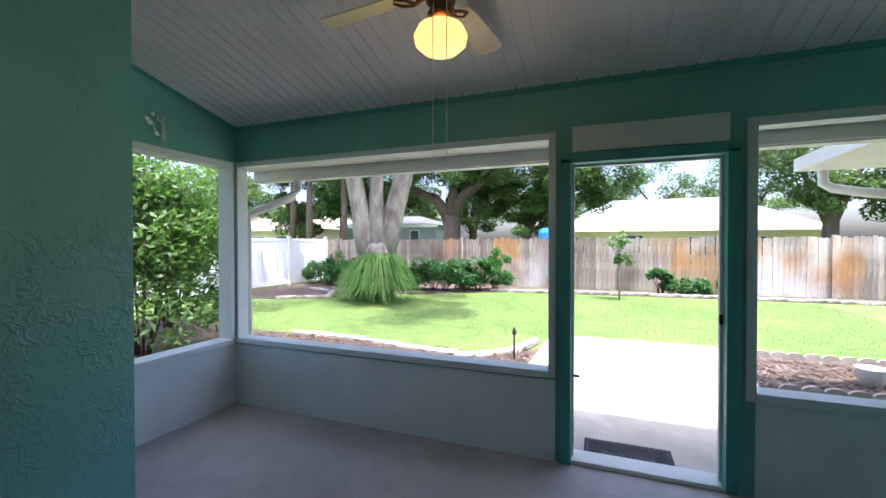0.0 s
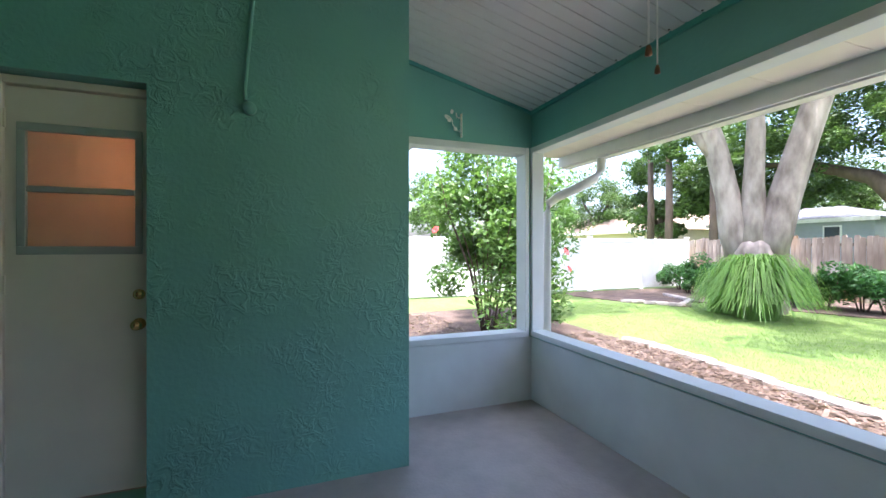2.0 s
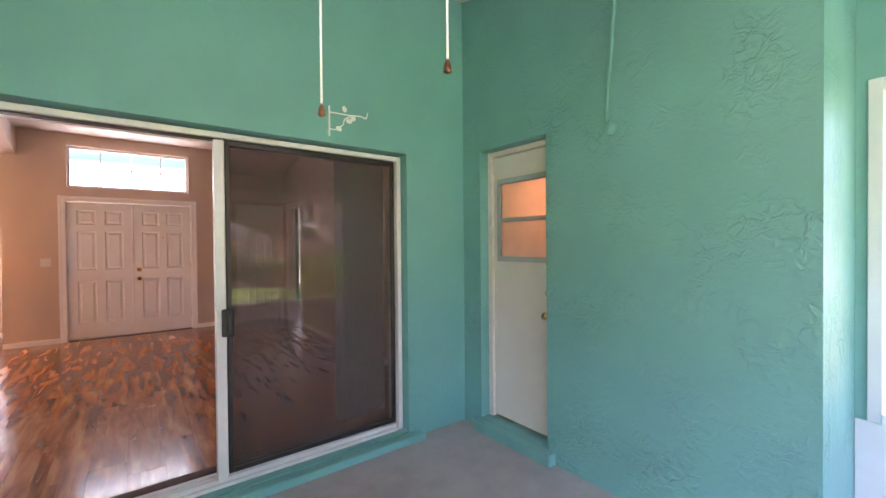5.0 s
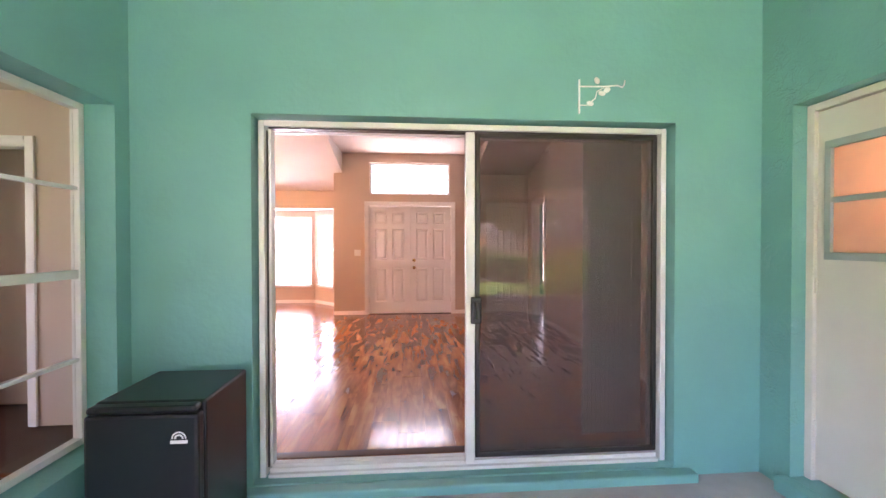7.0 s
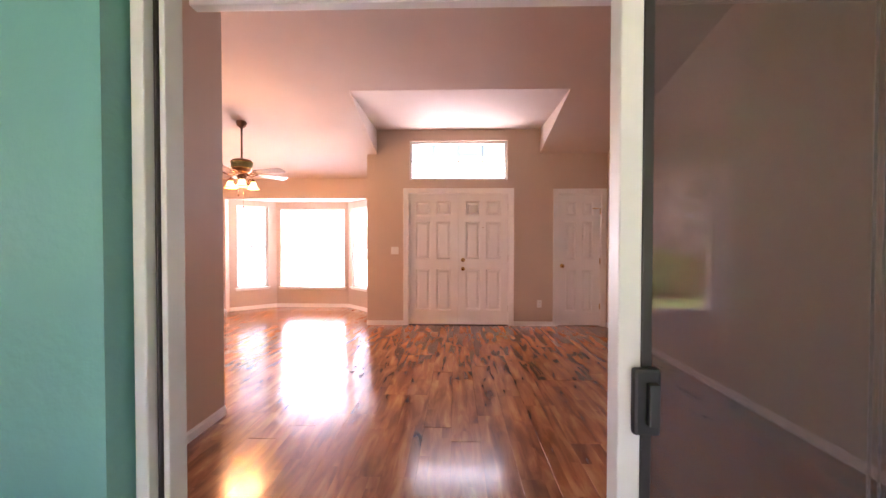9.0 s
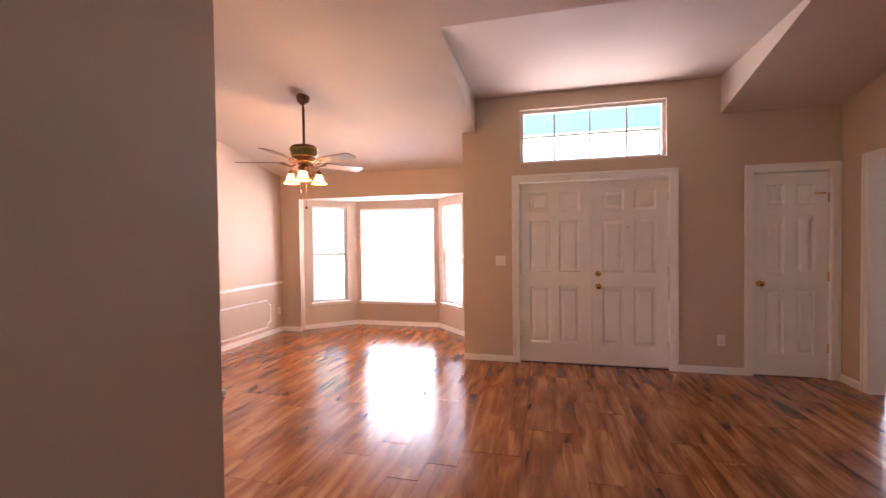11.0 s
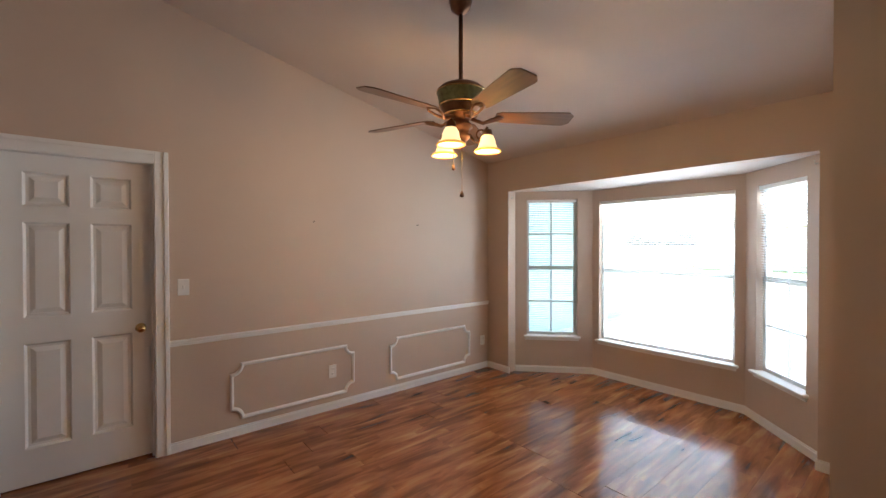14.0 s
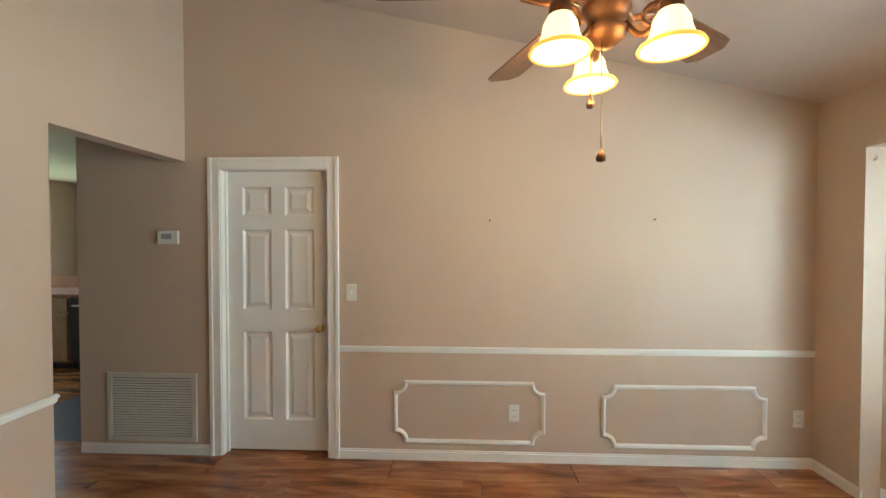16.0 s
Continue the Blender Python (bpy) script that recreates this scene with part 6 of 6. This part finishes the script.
for i, (x, y, h) in enumerate(((-14.5, 18.5, 6.5), (-16.5, 19.5, 7), (-12.6, 19.0, 6), (-15.5, 23, 8))):
    tree("slender_tree", x, y, [(0, 0, 0, 0.2), (0.05, 0, h * 0.5, 0.17), (0, 0, h, 0.12)], [], [(0, 0, h + 0.6, 1.3), (0.5, 0, h - 0.4, 0.9)], "slender brown tree trunk beyond the white fence", DARK_BARK, LEAF_OAK, 900, 0.16, 70 + i)
tree("young_tree", 0.85, 13.7, [(0, 0, 0, 0.035), (0.02, 0, 0.8, 0.03), (0, 0, 1.9, 0.02)], [[(0, 0, 1.3, 0.015), (0.25, 0, 1.8, 0.01)], [(0, 0, 1.2, 0.015), (-0.25, 0, 1.7, 0.01)]], [(0, 0, 1.75, 0.42), (0.1, 0, 1.2, 0.3)], "young slim tree on the lawn with a small crown", BARK, LEAF_HIB, 700, 0.06, 90)


# distant houses
def far_house(x0, y0, x1, y1, wall_h, rise, wall_mat, roof_mat, label, windows, over=0.5):
    t = thing("house", pose(0, 0, GZ), label, "house")
    one_box("wall", (x0, y0, 0, x1, y1, wall_h), wall_mat, t)
    bm = bmesh.new()
    a, b, c, d = x0 - over, y0 - over, x1 + over, y1 + over
    cy, ins = (b + d) / 2, (d - b) / 2 * 0.95
    base = [bm.verts.new(p) for p in ((a, b, wall_h), (c, b, wall_h), (c, d, wall_h), (a, d, wall_h))]
    r0, r1 = bm.verts.new((a + ins, cy, wall_h + rise)), bm.verts.new((c - ins, cy, wall_h + rise))
    for f in ((base[0], base[1], r1, r0), (base[2], base[3], r0, r1), (base[1], base[2], r1), (base[3], base[0], r0)):
        bm.faces.new(f)
    bm.faces.new(base)
    part("roof", bm, roof_mat, t)
    one_box("fascia", (a, b - 0.02, wall_h - 0.15, c, b + 0.02, wall_h + 0.03), VINYL, t, 0, "white fascia")
    for u0, u1, z0, z1 in windows:
        w = one_box("window", (u0, y0 - 0.03, z0, u1, y0 + 0.02, z1), VINYL, t, 0, "white framed window")
        one_box("pane", (u0 + 0.07, y0 - 0.04, z0 + 0.07, u1 - 0.07, y0 - 0.03, z1 - 0.07), WINDOW_DARK, w)


far_house(-2.6, 30, 12.2, 38, 2.65, 2.3, STUCCO_CREAM, ROOF_PALE, "cream house with a pale shingle roof beyond the fence", ((1.5, 3.0, 1.0, 2.3), (5.5, 7.5, 0.9, 2.2), (8.4, 9.6, 0.9, 2.2), (-1.8, -0.6, 1.0, 2.2)))
far_house(-16.5, 24.5, -9.5, 29, 2.9, 0.75, SIDING, SHINGLE, "small grey shed with a grey shingle roof", ((-11.3, -10.6, 1.7, 2.6),), 0.3)
far_house(-32, 24, -19, 33, 2.8, 2.4, STUCCO_CREAM, ROOF_TAN, "cream house with a terracotta roof beyond the white fence", ((-30, -28.5, 1, 2.3), (-24.5, -23, 1, 2.3), (-22, -20.8, 1, 2.3)))
tagged(one_box("blue_tarpaulin", (-2.35, 19.4, GZ, -1.65, 20.0, 2.15), BLUE, None, 0.2), "blue covered stack behind the fence", "tarpaulin")


# house front surroundings, seen bright through the bay and transom
far_house(-14, -45, 12, -36, 2.9, 2.4, STUCCO_CREAM, ROOF_PALE, "pale house across the street", ((-6, -4, 1, 2.3), (2, 4, 1, 2.3), (6, 8, 1, 2.3)))
flat("road", [(-80, -32), (80, -32), (80, -25), (-80, -25)], GZ + 0.0, PATIO, "pale sunlit street", "road", 0.06)

# wing of the house at the far end of the porch
wg = thing("roof_wing", pose(0, 0, 0), "white gutter and eave of the house wing", "eave", "", "structure")
bm = bmesh.new()
vs = [bm.verts.new(p) for p in ((2.35, 6.0, 2.22), (9, 6.0, 2.22), (9, 3.9, 2.22), (2.35, 3.9, 2.22), (2.35, 6.0, 2.36), (9, 6.0, 2.9), (9, 3.9, 2.9), (2.35, 3.9, 2.36))]
for f in ((0, 1, 2, 3), (4, 5, 6, 7), (0, 1, 5, 4), (2, 3, 7, 6), (0, 3, 7, 4), (1, 2, 6, 5)):
    bm.faces.new([vs[i] for i in f])
part("eave", bm, ALU, wg)
bm = bmesh.new()
tube(bm, [(2.62, 6.02, 2.24), (2.62, 6.02, 2.08), (2.70, 6.0, 2.02), (2.95, 5.9, 1.95), (3.6, 5.7, 1.84), (4.2, 5.5, 1.74)], 0.05, 12)
part("downspout", bm, ALU, wg)
ds = thing("downspout_porch", pose(0, 0, 0), "white rain downspout at the porch corner", "downspout", "", "structure")
bm = bmesh.new()
tube(bm, [(-2.68, 3.82, 2.10), (-2.68, 3.81, 1.99), (-2.71, 3.77, 1.91), (-2.80, 3.67, 1.84), (-2.93, 3.53, 1.76), (-2.985, 3.47, 1.70), (-3.0, 3.45, 1.60), (-3.0, 3.45, GZ)], 0.042, 14)
part("pipe", bm, ALU, ds)

# door mat
WELCOME = material("rubber_mat", (0.025, 0.026, 0.03), 0.8, vary=0.3, scale=40, bump=0.6, bump_scale=120)
MATGREY = material("mat_pattern", (0.14, 0.14, 0.15), 0.85)
dm = thing("door_mat", pose(0.52, 3.515, -0.13), "black rubber welcome mat on the patio", "door mat")
one_box("base", (-0.30, -0.205, 0, 0.30, 0.205, 0.012), WELCOME, dm, 0.003)
bm = bmesh.new()
for k in range(20):
    for y in (-0.18, 0.18):
        x = -0.28 + k * 0.0295
        box(bm, x - 0.009, y - 0.012, 0.0121, x + 0.004, y + 0.012, 0.016)
for k in range(10):
    for x in (-0.275, 0.275):
        y = -0.13 + k * 0.029
        box(bm, x - 0.012, y - 0.009, 0.0121, x + 0.012, y + 0.004, 0.016)
tagged(part("key_border", bm, MATGREY, dm, "raised grey border"), kind="stuff")
tc = bpy.data.curves.new("lettering", 'FONT')
tc.body, tc.size, tc.align_x, tc.align_y, tc.extrude = "WELCOME", 0.075, 'CENTER', 'CENTER', 0.001
ob = new("lettering", tc)
ob.parent = dm
ob.matrix_basis = pose(0, 0, 0.0135, 0, 0, 180)
tc.materials.append(MATGREY)

sp = thing("garden_spike", pose(-0.80, 6.05, GZ), "black garden sprinkler stake in the mulch", "stake")
bm = bmesh.new()
tube(bm, [(0, 0, 0), (0, 0, 0.40)], 0.014, 10)
part("rod", bm, BLACK, sp)
bm = bmesh.new()
lathe(bm, [(0.012, 0), (0.03, 0.01), (0.028, 0.06), (0.01, 0.10), (0, 0.12)], 0, 0, 0.38, 12)
part("cap", bm, BLACK, sp)
hb = thing("hose_pot", pose(3.25, 6.45, GZ), "white pot with dark green leaves in the bed", "pot")
bm = bmesh.new()
lathe(bm, [(0, 0.02), (0.10, 0.02), (0.14, 0.22), (0.15, 0.24), (0.13, 0.22), (0.0, 0.20)], seg=20)
part("pot", bm, VINYL, hb)

# ---- plank floor ----
def planks():
    w, length = 0.193, 1.215
    cache = {}
    floor = bpy.data.objects["floor_house"]
    def put(x, ya, yb, ww):
        key = (round(yb - ya, 2), round(ww, 3))
        if key not in cache:
            bm = bmesh.new()
            a, b, e = key[1] / 2 - 0.0003, key[0] / 2 - 0.0003, 0.0006
            lo = [bm.verts.new((sx * a, sy * b, -0.011)) for sx, sy in ((-1, -1), (1, -1), (1, 1), (-1, 1))]
            mid = [bm.verts.new((sx * a, sy * b, -e)) for sx, sy in ((-1, -1), (1, -1), (1, 1), (-1, 1))]
            hi = [bm.verts.new((sx * (a - e), sy * (b - e), 0)) for sx, sy in ((-1, -1), (1, -1), (1, 1), (-1, 1))]
            for q0, q1 in ((lo, mid), (mid, hi)):
                for k in range(4):
                    bm.faces.new((q0[k], q0[(k + 1) % 4], q1[(k + 1) % 4], q1[k]))
            bm.faces.new(hi)
            cache[key] = mesh_of(bm, "plank", PLANK)
        ob = new("plank", cache[key])
        ob.parent = floor
        ob.location = (x, (ya + yb) / 2, 0)
    rng = random.Random(4)
    x = -2.44
    i = 0
    while x < 4.70:
        cx = x + w / 2
        y0, y1 = -5.86, -0.58
        if cx > 1.36:
            y0 = -6.8
            if 1.62 < cx < 4.18:
                y0 = -7.47
                if cx > 3.55:
                    y0 = -7.47 + max(0.0, cx - 3.65) * 0.95
                if cx < 2.2:
                    y0 = -7.47 + max(0.0, 2.10 - cx) * 1.0
        if cx > 1.86:
            y1 = -2.40
        if cx > 3.55:
            y1 = -1.0
        y = y1 - rng.choice((0.3, 0.5, 0.7, 0.9, 1.1))
        ya = y1
        while ya > y0 + 0.02:
            yb = max(y, y0)
            if ya - yb > 0.05:
                put(cx, yb, ya, w)
            ya, y = yb, yb - length
        x += w
        i += 1


planks()
